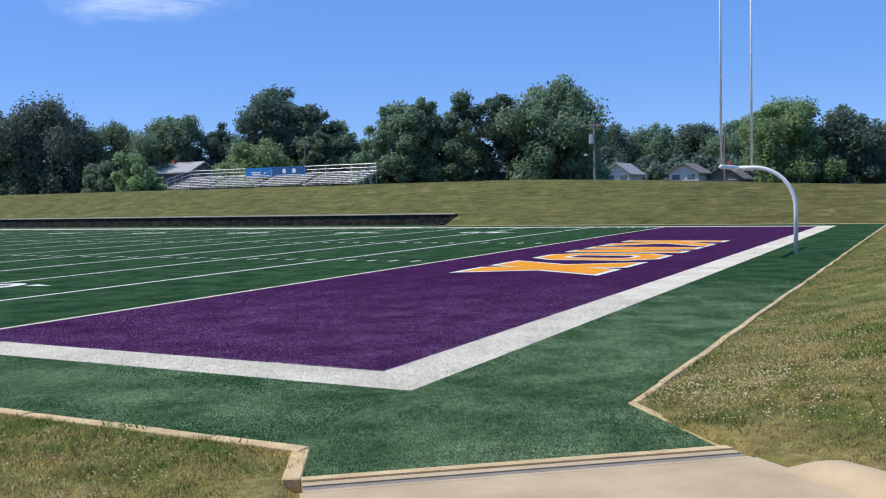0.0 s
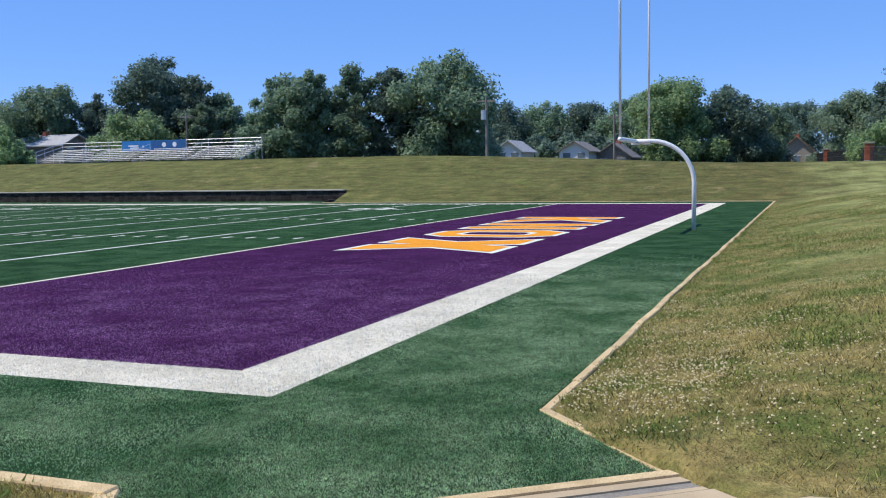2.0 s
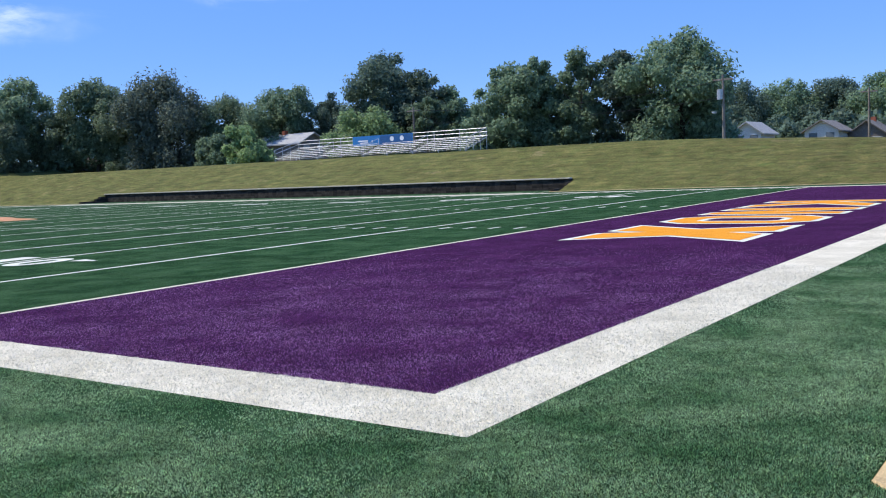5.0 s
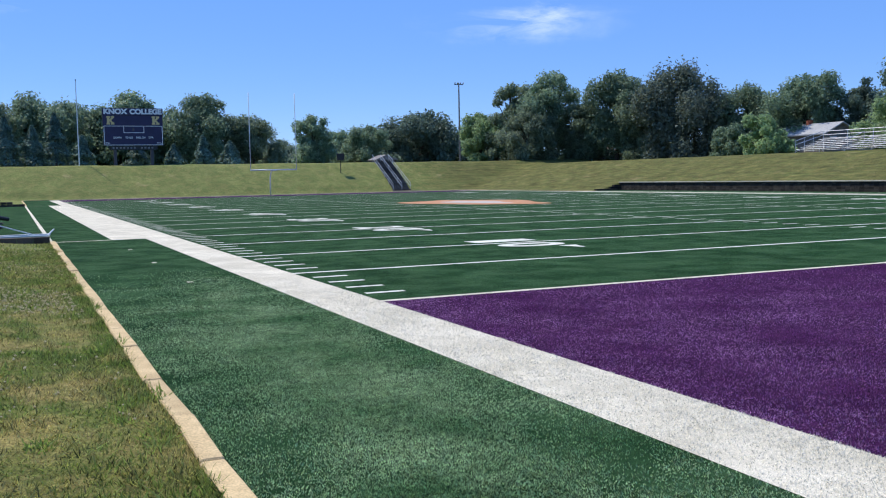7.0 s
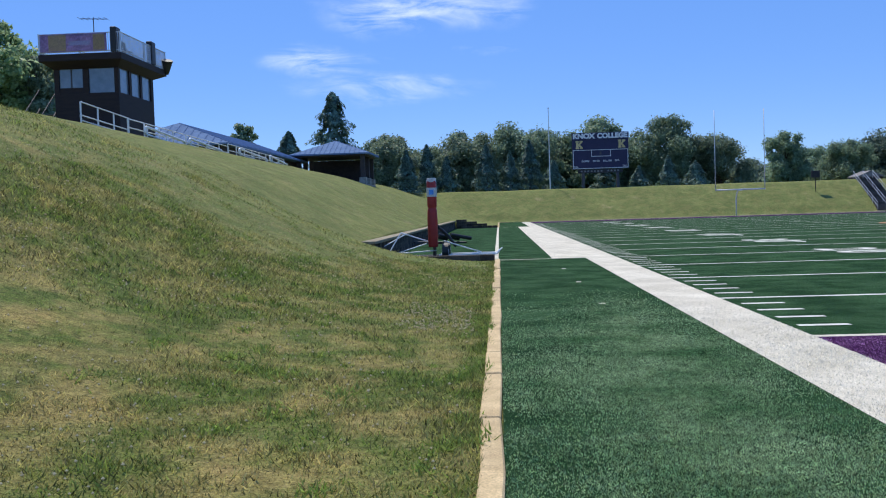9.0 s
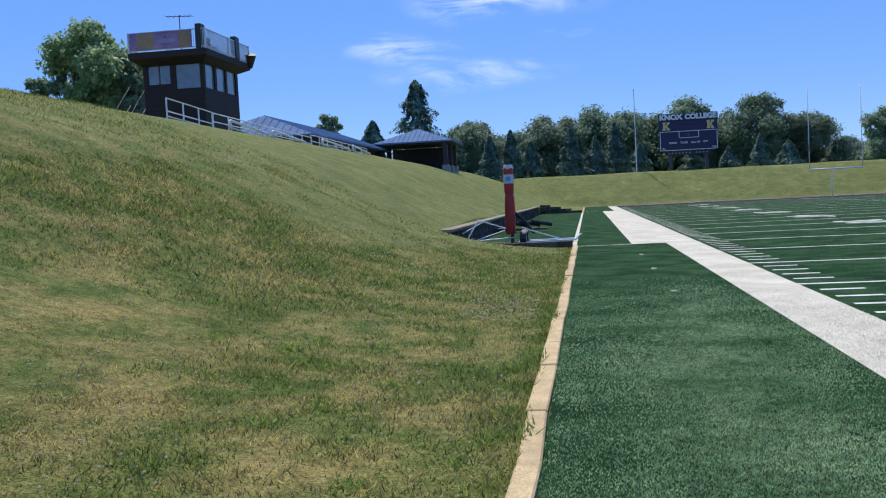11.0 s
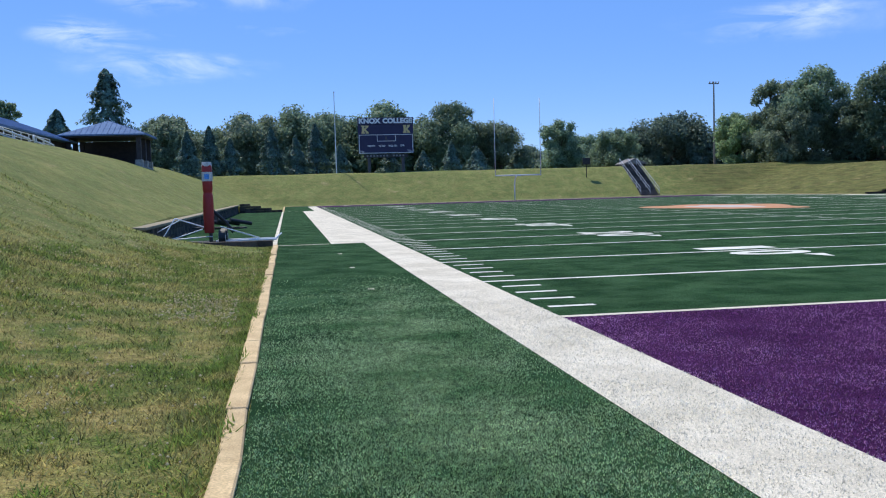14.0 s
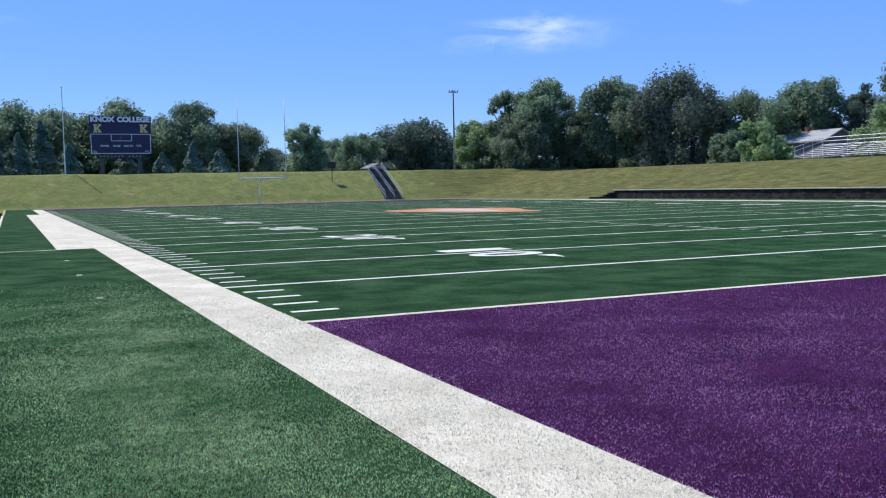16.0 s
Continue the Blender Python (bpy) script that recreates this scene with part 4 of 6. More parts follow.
CW = -19.9
rail_section(33.0, 37.6, 5.33, 5.15, -19.2, (0.10, 0.30, 0.80), 4, "grey pipe guard rail along the bank top")
rail_section(37.9, 53.0, 5.25, 5.05, -19.35, (0.05, 0.35, 0.72), 9, "grey pipe guard rail along the bank top")
rail_section(53.4, 68.0, 5.25, 5.10, -19.5, (0.05, 0.35, 0.72), 9, "grey pipe guard rail along the bank top")
for y0_, y1_, z0_, z1_ in ((38.8, 44.1, 5.70, 5.42), (44.7, 50.4, 5.62, 5.36), (53.8, 60.6, 5.70, 5.44), (61.4, 66.7, 5.72, 5.36)):
    hr = thing("stair_handrail", "white sloping stair handrail on the bank", "handrail", group="stair handrails", at=(-18.95, y0_, 5.0))
    L_, a_, b_ = y1_ - y0_, z0_ - 5.0, z1_ - 5.0
    part("top_rail", tube(((0, 0, a_ - 0.32), (0, 0.05, a_ - 0.06), (0, 0.2, a_), (0, L_ - 0.15, b_), (0, L_, b_ - 0.10), (0, L_, b_ - 0.32)), 0.062, 8), M_WPAINT, hr, "", True)
    part("lower_rail", tube(((0, 0.05, a_ - 0.32), (0, L_ - 0.05, b_ - 0.32)), 0.045, 8), M_WPAINT, hr)
    for f in (0.05, 0.5, 0.95):
        part("post", tube(((0, L_ * f, -0.5), (0, L_ * f, a_ + (b_ - a_) * f - 0.02)), 0.04, 8), M_WPAINT, hr)

TX0, TX1, TY0, TY1, TZ0, TZ1 = -26.15, -22.78, 45.6, 50.5, 4.6, 9.75
tower = thing("press_tower", "dark brown press box tower with a railed roof deck", "press box", at=(0, 0, 0))
part("lower_wall", box(TX0, TX1, TY0, TY1, TZ0, 8.2), M_BROWN, tower)
for x0_, x1_, y0_, y1_ in ((TX0, TX0 + 0.25, TY0, TY0 + 0.2), (TX0 + 1.5, TX0 + 1.8, TY0, TY0 + 0.2), (TX1 - 0.22, TX1, TY0, TY0 + 0.22),
                           (TX1 - 0.2, TX1, TY0 + 1.45, TY0 + 1.75), (TX1 - 0.2, TX1, TY0 + 3.0, TY0 + 3.25), (TX1 - 0.22, TX1, TY1 - 0.35, TY1), (TX0, TX0 + 0.2, TY1 - 0.2, TY1)):
    part("corner_post", box(x0_, x1_, y0_, y1_, 8.204, TZ1 - 0.204), M_BROWN, tower)
part("upper_wall", box(TX0, TX1, TY0, TY1, TZ1 - 0.20, TZ1), M_BROWN, tower)
part("back_wall", box(TX0, TX0 + 0.15, TY0 + 0.2, TY1 - 0.2, 8.204, TZ1 - 0.204), M_BROWN, tower)
part("inner_floor", box(TX0 + 0.2, TX1 - 0.2, TY0 + 0.2, TY1 - 0.2, 8.204, 8.23), M_BROWN, tower)
for i, (x0_, x1_, y0_, y1_, z0_) in enumerate(((TX0 + 0.25, TX0 + 1.5, TY0 + 0.08, TY0 + 0.10, 8.5), (TX0 + 1.8, TX1 - 0.22, TY0 + 0.08, TY0 + 0.10, 8.21),
                                              (TX1 - 0.10, TX1 - 0.08, TY0 + 0.22, TY0 + 1.45, 8.21), (TX1 - 0.10, TX1 - 0.08, TY0 + 1.75, TY0 + 3.0, 8.21), (TX1 - 0.10, TX1 - 0.08, TY0 + 3.25, TY1 - 0.35, 8.21))):
    wdw = part("window", box(x0_, x1_, y0_, y1_, z0_, TZ1 - 0.21), M_GLASS, tower, "sky-reflecting window pane")
    if i == 0:
        part("sill_panel", box(x0_, x1_, TY0 + 0.04, TY0 + 0.16, 8.204, 8.495), M_BROWN, tower)
        part("mullion", box((x0_ + x1_) / 2 - 0.03, (x0_ + x1_) / 2 + 0.03, TY0 + 0.05, TY0 + 0.075, z0_, TZ1 - 0.21), M_STEEL, tower)
part("deck", box(TX0 - 0.45, TX1 + 0.48, TY0 - 0.7, TY1 + 0.9, TZ1 + 0.004, TZ1 + 0.36, 0.02), M_BROWN, tower)
bm = bmesh.new()
lo_ = [bm.verts.new(p) for p in ((TX0, TY0, TZ1 - 0.30), (TX1, TY0, TZ1 - 0.30), (TX1, TY1, TZ1 - 0.30), (TX0, TY1, TZ1 - 0.30))]
hi_ = [bm.verts.new(p) for p in ((TX0 - 0.40, TY0 - 0.65, TZ1), (TX1 + 0.43, TY0 - 0.65, TZ1), (TX1 + 0.43, TY1 + 0.85, TZ1), (TX0 - 0.40, TY1 + 0.85, TZ1))]
for k in range(4):
    bm.faces.new((lo_[k], lo_[(k + 1) % 4], hi_[(k + 1) % 4], hi_[k]))
part("soffit", bm, M_BROWN, tower)
DX0, DX1, DY0, DY1, DZ = TX0 - 0.4, TX1 + 0.43, TY0 - 0.65, TY1 + 0.85, TZ1 + 0.36
for z_ in (0.10, 1.0):
    part("deck_rail", tube(((DX0, DY0, DZ + z_), (DX1, DY0, DZ + z_), (DX1, DY1, DZ + z_), (DX0, DY1, DZ + z_), (DX0, DY0, DZ + z_)), 0.03, 6), M_ALU, tower)
first_picket = part("picket", box(-0.011, 0.011, -0.011, 0.011, 0, 1.0), M_ALU, tower)
first_picket.location = (DX0 + 0.1, DY0, DZ)
for x_, y_ in [(DX0 + (DX1 - DX0) * k / 41, DY0) for k in range(1, 42)] + [(DX1, DY0 + (DY1 - DY0) * k / 57) for k in range(1, 58)]:
    shared("picket", first_picket.data, tower, pose(x_, y_, DZ))
for x_, y_ in ((DX0, DY0), (DX1, DY0), (DX1, DY1), (DX0, DY1), ((DX0 + DX1) / 2, DY0), (DX1, (DY0 + DY1) / 2)):
    part("deck_post", tube(((x_, y_, DZ - 0.02), (x_, y_, DZ + 1.04)), 0.045, 6), M_ALU, tower)
tb = thing("deck_banner", "faded purple and gold banner on the tower railing", "banner", at=(DX0 + 0.08, DY0 - 0.07, DZ + 0.10))
part("cloth", box(0, DX1 - DX0 - 0.75, 0.004, 0.02, 0, 0.88), M_PBANNER, tb)
part("gold_field", box(0.45, 1.35, -0.006, -0.001, 0.04, 0.84), mat("faded_gold", (0.70, 0.56, 0.36), (0.62, 0.48, 0.34), rough=0.8, bump=0, trans=0.6), tb)
part("gold_stripe", box(2.75, 3.35, -0.006, -0.001, 0.04, 0.84), mat("faded_tan", (0.68, 0.54, 0.32), (0.6, 0.45, 0.3), rough=0.8, bump=0, trans=0.6), tb)
part("writing_bar", box(1.5, 2.6, -0.006, -0.001, 0.3, 0.52), mat("faded_violet", (0.34, 0.30, 0.46), (0.30, 0.26, 0.42), rough=0.8), tb)
for x_, y_, w_ in ((DX1 - 0.35, DY0 + 0.25, 0.3), (DX1 - 0.1, DY1 - 1.9, 0.3)):
    sp = thing("loudspeaker", "tall black loudspeaker box on the roof deck", "loudspeaker", group="deck loudspeakers", at=(x_, y_, DZ))
    part("cabinet", box(-w_ / 2, w_ / 2, -w_, w_, 0.02, 1.28, 0.03), M_BLACK, sp)
    part("grille", box(w_ / 2 + 0.002, w_ / 2 + 0.02, -w_ * 0.85, w_ * 0.85, 0.1, 1.2), M_STEEL, sp)
hs_ = thing("horn_speaker", "black horn speaker on the deck corner", "loudspeaker", at=(DX1 + 0.12, DY1 - 0.15, DZ - 0.25))
bm = bmesh.new()
bmesh.ops.create_cone(bm, cap_ends=True, radius1=0.16, radius2=0.34, depth=0.8, segments=14, matrix=pose(0, 0, 0.4, 18, 14, 0))
part("horn", bm, M_BLACK, hs_)
part("mount", tube(((-0.15, 0, 0.2), (0, 0, 0.3)), 0.04, 6), M_STEEL, hs_)
for k in range(3):
    ch = thing("deck_chair", "metal folding chair on the roof deck", "chair", group="deck chairs", at=(DX1 - 0.7, DY0 + 1.2 + 0.75 * k, DZ))
    part("seat", box(-0.22, 0.22, -0.22, 0.22, 0.44, 0.47, 0.01), M_STEEL, ch)
    part("backrest", box(-0.24, -0.20, -0.22, 0.22, 0.66, 1.0, 0.01), M_STEEL, ch)
    for sx in (-0.21, 0.21):
        for sy in (-0.2, 0.2):
            part("leg", tube(((sx, sy, 0), (sx, sy, 0.98 if sx < 0 else 0.45)), 0.015, 5), M_STEEL, ch)
an = thing("antenna", "thin television antenna on the tower roof", "antenna", at=(TX0 + 1.6, TY0 + 1.4, DZ))
part("mast", tube(((0, 0, 0), (0, 0, 2.2)), 0.025, 6), M_STEEL, an)
part("boom", tube(((-0.75, 0, 2.18), (0.75, 0, 2.1)), 0.02, 6), M_STEEL, an)
for k in range(6):
    x_ = -0.7 + 0.28 * k
    part("element", tube(((x_, -0.35, 2.17 - 0.01 * k), (x_, 0.35, 2.17 - 0.01 * k)), 0.01, 5), M_STEEL, an)
st = thing("tower_stair", "dark metal stair at the back of the tower", "stairs", at=(TX0 - 1.3, TY0 + 0.4, 5.3))
for s_ in (0, 1.0):
    part("stringer", tube(((s_, -2.2, 0), (s_, 0.6, 2.3)), 0.05, 6), M_STEEL, st)
    part("handrail", tube(((s_, -2.2, 1.0), (s_, 0.6, 3.3)), 0.03, 6), M_STEEL, st)
for k in range(9):
    part("tread", box(0, 1.0, -2.2 + 0.3 * k, -1.93 + 0.3 * k, 0.24 * k, 0.24 * k + 0.04), M_STEEL, st)


def hip_roof(x0_, x1_, y0_, y1_, z0_, z1_, ridge0, ridge1, thick=0.12):
    """Hip roof over a rectangle, its ridge along y from ridge0 to ridge1."""
    bm = bmesh.new()
    xm = (x0_ + x1_) / 2
    e = [bm.verts.new(p) for p in ((x0_, y0_, z0_), (x1_, y0_, z0_), (x1_, y1_, z0_), (x0_, y1_, z0_))]
    b = [bm.verts.new((v.co.x, v.co.y, z0_ - thick)) for v in e]
    r = [bm.verts.new((xm, ridge0, z1_)), bm.verts.new((xm, ridge1, z1_))]
    bm.faces.new((e[0], e[1], r[0]))
    bm.faces.new((e[1], e[2], r[1], r[0]))
    bm.faces.new((e[2], e[3], r[1]))
    bm.faces.new((e[3], e[0], r[0], r[1]))
    bm.faces.new(b[::-1])
    for k in range(4):
        bm.faces.new((b[k], b[(k + 1) % 4], e[(k + 1) % 4], e[k]))
    return bm


def roof_seams(x0_, x1_, y0_, y1_, z0_, z1_, ridge0, ridge1, step):
    """Standing seams on the south and east faces of such a roof."""
    bm = bmesh.new()
    xm = (x0_ + x1_) / 2
    n_ = int((x1_ - x0_) / step)
    for k in range(1, n_):
        x_ = x0_ + (x1_ - x0_) * k / n_
        f = 1 - abs(x_ - xm) / (x1_ - xm)
        add_tube(bm, ((x_, y0_, z0_ + 0.02), (x_, y0_ + (ridge0 - y0_) * f, z0_ + (z1_ - z0_) * f + 0.02)), 0.025, 4)
    n_ = int((y1_ - y0_) / step)
    for k in range(1, n_):
        y_ = y0_ + (y1_ - y0_) * k / n_
        f = min(1, (y_ - y0_) / max(0.01, ridge0 - y0_), (y1_ - y_) / max(0.01, y1_ - ridge1))
        add_tube(bm, ((x1_, y_, z0_ + 0.02), (x1_ + (xm - x1_) * f, y_, z0_ + (z1_ - z0_) * f + 0.02)), 0.025, 4)
    return bm


hall = thing("long_pavilion", "long low pavilion with a blue-grey metal hip roof", "pavilion")
part("roof", hip_roof(-30.4, -21.3, 60, 86, 6.6, 8.35, 63.5, 82.5), M_BLUEROOF, hall)
part("roof_seam", roof_seams(-30.4, -21.3, 60, 86, 6.6, 8.35, 63.5, 82.5, 0.6), M_BLUEROOF, hall)["kind"] = "stuff"
part("wall", box(-29.7, -22.1, 60.8, 85.2, 4.6, 6.48), M_POST, hall)

gz = thing("gazebo", "open picnic shelter with a blue metal hip roof on dark posts", "shelter", at=(-18.65, 86.0, 4.33))
part("roof", hip_roof(-3.6, 3.6, -3.6, 3.6, 2.76, 4.14, -0.15, 0.15), M_BLUEROOF, gz)
part("roof_seam", roof_seams(-3.6, 3.6, -3.6, 3.6, 2.76, 4.14, -0.15, 0.15, 0.45), M_BLUEROOF, gz)["kind"] = "stuff"
part("ceiling", box(-3.3, 3.3, -3.3, 3.3, 2.52, 2.62), M_POST, gz)
for x_ in (-2.9, 2.9):
    for y_ in (-2.9, 0.0, 2.9):
        part("post", box(x_ - 0.2, x_ + 0.2, y_ - 0.2, y_ + 0.2, 0.55, 2.52, 0.02), M_POST, gz)
        part("stone_base", box(x_ - 0.32, x_ + 0.32, y_ - 0.32, y_ + 0.32, -1.1, 0.55, 0.03), M_STONE, gz)
# low wall raised to the ceiling; dark upper part stands for interior shade
part("shade_wall", box(-2.68, 2.68, 2.7, 3.1, -0.6, 2.45), M_POST, gz)
part("plinth", box(-3.2, 3.2, -3.2, 3.2, -1.5, -0.05), M_STONE, gz)


# ---------- scoreboard and the north bank ----------
sb = thing("scoreboard", "navy scoreboard with white lettering on dark posts", "scoreboard", at=(10.45, 128.6, 0))
part("panel", box(-3.8, 3.8, 0, 0.5, 6.75, 10.75, 0.02), M_NAVY, sb)
hd = part("header", box(-3.85, 3.85, -0.06, 0.44, 10.754, 11.68, 0.02), M_NAVY, sb)
for body, x_, w_ in (("KNOX", -3.70, 3.05), ("COLLEGE", -0.42, 4.12)):
    bm = fit_glyphs(body, w_, 0.74, 0.06)
    bmesh.ops.transform(bm, matrix=pose(x_, -0.075, 10.87, 90, 0, 0), verts=bm.verts[:])
    part("lettering", bm, M_WPAINT, sb, "white block lettering")
for x_ in (-3.35, 2.4):
    k_pts = [(0, 0), (0.45, 0), (0.45, 0.2), (0.38, 0.24), (0.38, 0.42), (0.60, 0.2), (0.55, 0.2), (0.55, 0), (0.98, 0), (0.98, 0.2), (0.92, 0.22), (0.60, 0.56),
             (0.92, 0.88), (0.98, 0.9), (0.98, 1.1), (0.55, 1.1), (0.55, 0.9), (0.60, 0.9), (0.38, 0.68), (0.38, 0.86), (0.45, 0.9), (0.45, 1.1), (0, 1.1), (0, 0.9), (0.07, 0.86), (0.07, 0.24), (0, 0.2)]
    bm = flat(k_pts, 0)
    bmesh.ops.transform(bm, matrix=pose(x_, -0.012, 9.52, 90, 0, 0), verts=bm.verts[:])
    part("emblem", bm, M_GOLD, sb, "gold emblem")
for x0_, x1_, z0_, z1_ in ((-3.74, 3.74, 9.29, 9.36), (-3.74, 3.74, 6.80, 6.88), (-3.74, -3.66, 6.88, 9.29), (3.66, 3.74, 6.88, 9.29), (-1.25, -1.18, 8.42, 9.29), (1.30, 1.37, 8.42, 9.29), (-1.18, 1.30, 8.42, 8.49)):
    part("trim_line", box(x0_, x1_, -0.02, -0.004, z0_, z1_), M_WPAINT, sb)
for body, x_, w_, z_, h_ in (("DOWN", -2.55, 1.0, 7.68, 0.26), ("TO GO", -1.08, 0.95, 7.68, 0.26), ("BALL ON", 0.34, 1.15, 7.68, 0.26), ("QTR", 1.92, 0.62, 7.68, 0.26), ("T.O.L.", -3.6, 0.6, 6.95, 0.24), ("T.O.L.", 2.98, 0.6, 6.95, 0.24)):
    bm = fit_glyphs(body, w_, h_, 0.03)
    bmesh.ops.transform(bm, matrix=pose(x_, -0.012, z_, 90, 0, 0), verts=bm.verts[:])
    part("lettering", bm, M_WPAINT, sb)
part("digit_window", box(-0.12, 0.12, -0.014, -0.004, 8.65, 9.1), M_STEEL, sb)
part("name_board", box(-3.1, 3.0, 0.1, 0.25, 6.2, 6.7), M_BLACK, sb)
for k in range(12):
    x_ = -2.72 + 0.45 * k
    if k != 7:
        part("writing_bar", box(x_, x_ + 0.24, 0.088, 0.098, 6.34, 6.56), M_GALV, sb)
for x_ in (-2.4, 2.3):
    part("post", box(x_ - 0.2, x_ + 0.2, 0.12, 0.5, 3.4, 6.75), M_STEEL, sb)

fp = thing("flagpole", "bare white flagpole on the north bank", "flagpole", at=(3.36, 126.0, 3.5))
part("shaft", tube(((0, 0, -0.3), (0, 0, 11.4)), 0.085, 10, 0.045), M_WPAINT, fp)
part("finial", tube(((0, 0, 11.38), (0, 0, 11.52)), 0.09, 8), M_ALU, fp)

ns = thing("bank_stairs", "weathered metal stairs with pipe rails up the bank", "stairs", at=(30.76, 0.65, 0), turn=-6.1)
for k in range(20):
    y_ = 114.2 + 0.55 * k
    z_ = max(0.20 + 0.205 * k, lawn_z(44.6, y_ + 0.5) + 0.10)
    part("tread", box(-1.15, 1.15, y_, y_ + 0.50, z_ - 0.5, z_), M_TREAD, ns)
for x_ in (-1.2, 0.0, 1.2):
    part("stringer", box(x_ - 0.04, x_ + 0.04, 114.1, 114.3, 0.0, 0.3), M_STEEL, ns)
    for h_ in (0.5, 0.95):
        part("handrail", tube(((x_, 114.2, 0.14 + h_), (x_, 125.2, 4.24 + h_)), 0.027, 6), M_ALU, ns)
    for k in range(6):
        y_ = 114.2 + 2.2 * k
        part("rail_post", tube(((x_, y_, 0.1 + 0.82 * k), (x_, y_, 1.1 + 0.82 * k)), 0.027, 6), M_ALU, ns)
part("landing", box(-1.5, 2.6, 113.15, 114.15, -0.1, 0.09), M_CONC, ns)
shed = thing("small_shed", "small grey shed with a pale low roof", "shed", at=(47.2, 131, 4.0))
part("wall", box(-1.7, 1.7, 0, 3, -0.3, 0.6), M_POST, shed)
part("roof", hip_roof(-1.75, 1.75, -0.4, 3.4, 0.62, 1.35, -0.3, 3.3), M_SHINGLE, shed)

bs_ = thing("play_clock", "black clock box on a thin post on the bank", "play clock", at=(36.4, 120.3, lawn_z(36.4, 120.3)))
part("post", tube(((0, 0, -0.4), (0, 0, 1.9)), 0.055, 8), M_BLACK, bs_)
part("case", box(-0.52, 0.52, -0.15, 0.15, 1.72, 2.62, 0.04), M_BLACK, bs_)
lp = thing("light_pole", "tall floodlight pole behind the bank", "light pole", at=(68.7, 150.0, 3.9))
part("shaft", tube(((0, 0, -0.3), (0, 0, 14.6)), 0.18, 10, 0.11), M_WOODPOLE, lp)
part("crossarm", box(-0.9, 0.9, -0.07, 0.07, 14.2, 14.34), M_STEEL, lp)
for x_ in (-0.8, -0.3, 0.3, 0.8):
    part("lamp", tube(((x_, -0.02, 14.345), (x_, -0.25, 14.58)), 0.07, 8, 0.13), M_ALU, lp)

# ---------- blocking sled ----------
sl = thing("blocking_sled", "football blocking sled with a tall red padded dummy", "blocking sled", at=(-5.8, 29.6, -0.03))
bm = bmesh.new()
prof = ((0.19, 0.42), (0.20, 0.46), (0.215, 0.9), (0.215, 1.3), (0.20, 1.62), (0.19, 1.68), (0.165, 1.72), (0.19, 1.77), (0.20, 1.85), (0.20, 2.58), (0.17, 2.66))
rings = []
for r_, z_ in prof:
    rings.append([bm.verts.new((math.copysign(abs(math.cos(a)) ** 0.7, math.cos(a)) * r_ * 0.80, math.copysign(abs(math.sin(a)) ** 0.7, math.sin(a)) * r_ * 0.8, z_)) for a in (2 * math.pi * k / 20 for k in range(20))])
for a, b in zip(rings, rings[1:]):
    for k in range(20):
        bm.faces.new((a[k], a[(k + 1) % 20], b[(k + 1) % 20], b[k]))
bm.faces.new(rings[0][::-1])
bm.faces.new(rings[-1])
part("pad", bm, M_PADRED, sl, "red vinyl pad", True)
part("pad_cap", tube(((0, 0, 2.58), (0, 0, 2.70), (0, 0, 2.72)), 0.168, 20, 0.14), M_PADGREY, sl, "grey cap")
bm = bmesh.new()
rings = [[bm.verts.new((math.copysign(abs(math.cos(a)) ** 0.7, math.cos(a)) * 0.172, math.copysign(abs(math.sin(a)) ** 0.7, math.sin(a)) * 0.172, z_)) for a in (2 * math.pi * k / 20 for k in range(20))] for z_ in (2.10, 2.40)]
for k in range(20):
    bm.faces.new((rings[0][k], rings[0][(k + 1) % 20], rings[1][(k + 1) % 20], rings[1][k]))
part("pad_band", bm, M_PADGREY, sl, "pale grey band")
part("pad_label", box(-0.075, 0.075, -0.185, -0.175, 2.17, 2.33), M_LABEL, sl)
for q0, q1, r_ in (((-2.4, 0.3, 0.16), (0.1, 0.0, 0.30), 0.035), ((-2.3, 0.2, 0.16), (-1.05, 1.6, 0.85), 0.03), ((-1.55, -0.2, 0.14), (-1.1, 0.2, 0.92), 0.035), ((-1.1, 0.2, 0.92), (0, 0.1, 0.55), 0.035),
                   ((-1.55, -0.2, 0.14), (-0.2, -0.1, 0.55), 0.03), ((0.2, -0.1, 0.14), (2.15, 0.1, 0.14), 0.05), ((0.2, 0.9, 0.14), (2.2, 1.0, 0.14), 0.045), ((0.35, 0.0, 0.62), (1.6, 0.1, 0.2), 0.035), ((2.05, 0.05, 0.12), (2.3, 0.9, 0.30), 0.04)):
    part("frame_tube", tube((q0, q1), r_ * 0.58, 8), M_WPAINT, sl)
part("mast", tube(((0.02, 0.28, 0.1), (0.02, 0.26, 1.5)), 0.06, 8), M_STEEL, sl)
part("skid", box(-1.2, 0.9, -0.35, -0.15, 0.04, 0.12, 0.02), M_STEEL, sl)
part("skid", box(-1.0, 0.9, 0.75, 0.95, 0.04, 0.12, 0.02), M_STEEL, sl)
for x_, y_ in ((0.42, -0.3), (0.42, 0.85)):
    wv = part("wheel", tube(((x_ - 0.1, y_, 0.27), (x_ + 0.1, y_, 0.27)), 0.26, 18), M_BLACK, sl)
    part("hub", tube(((x_ - 0.115, y_, 0.27), (x_ + 0.115, y_, 0.27)), 0.09, 10), M_ALU, wv)
part("spring_arm", tube(((0.05, 0.25, 1.2), (0.5, 0.4, 0.75), (0.75, 0.4, 0.4)), 0.055, 8), M_BLACK, sl)
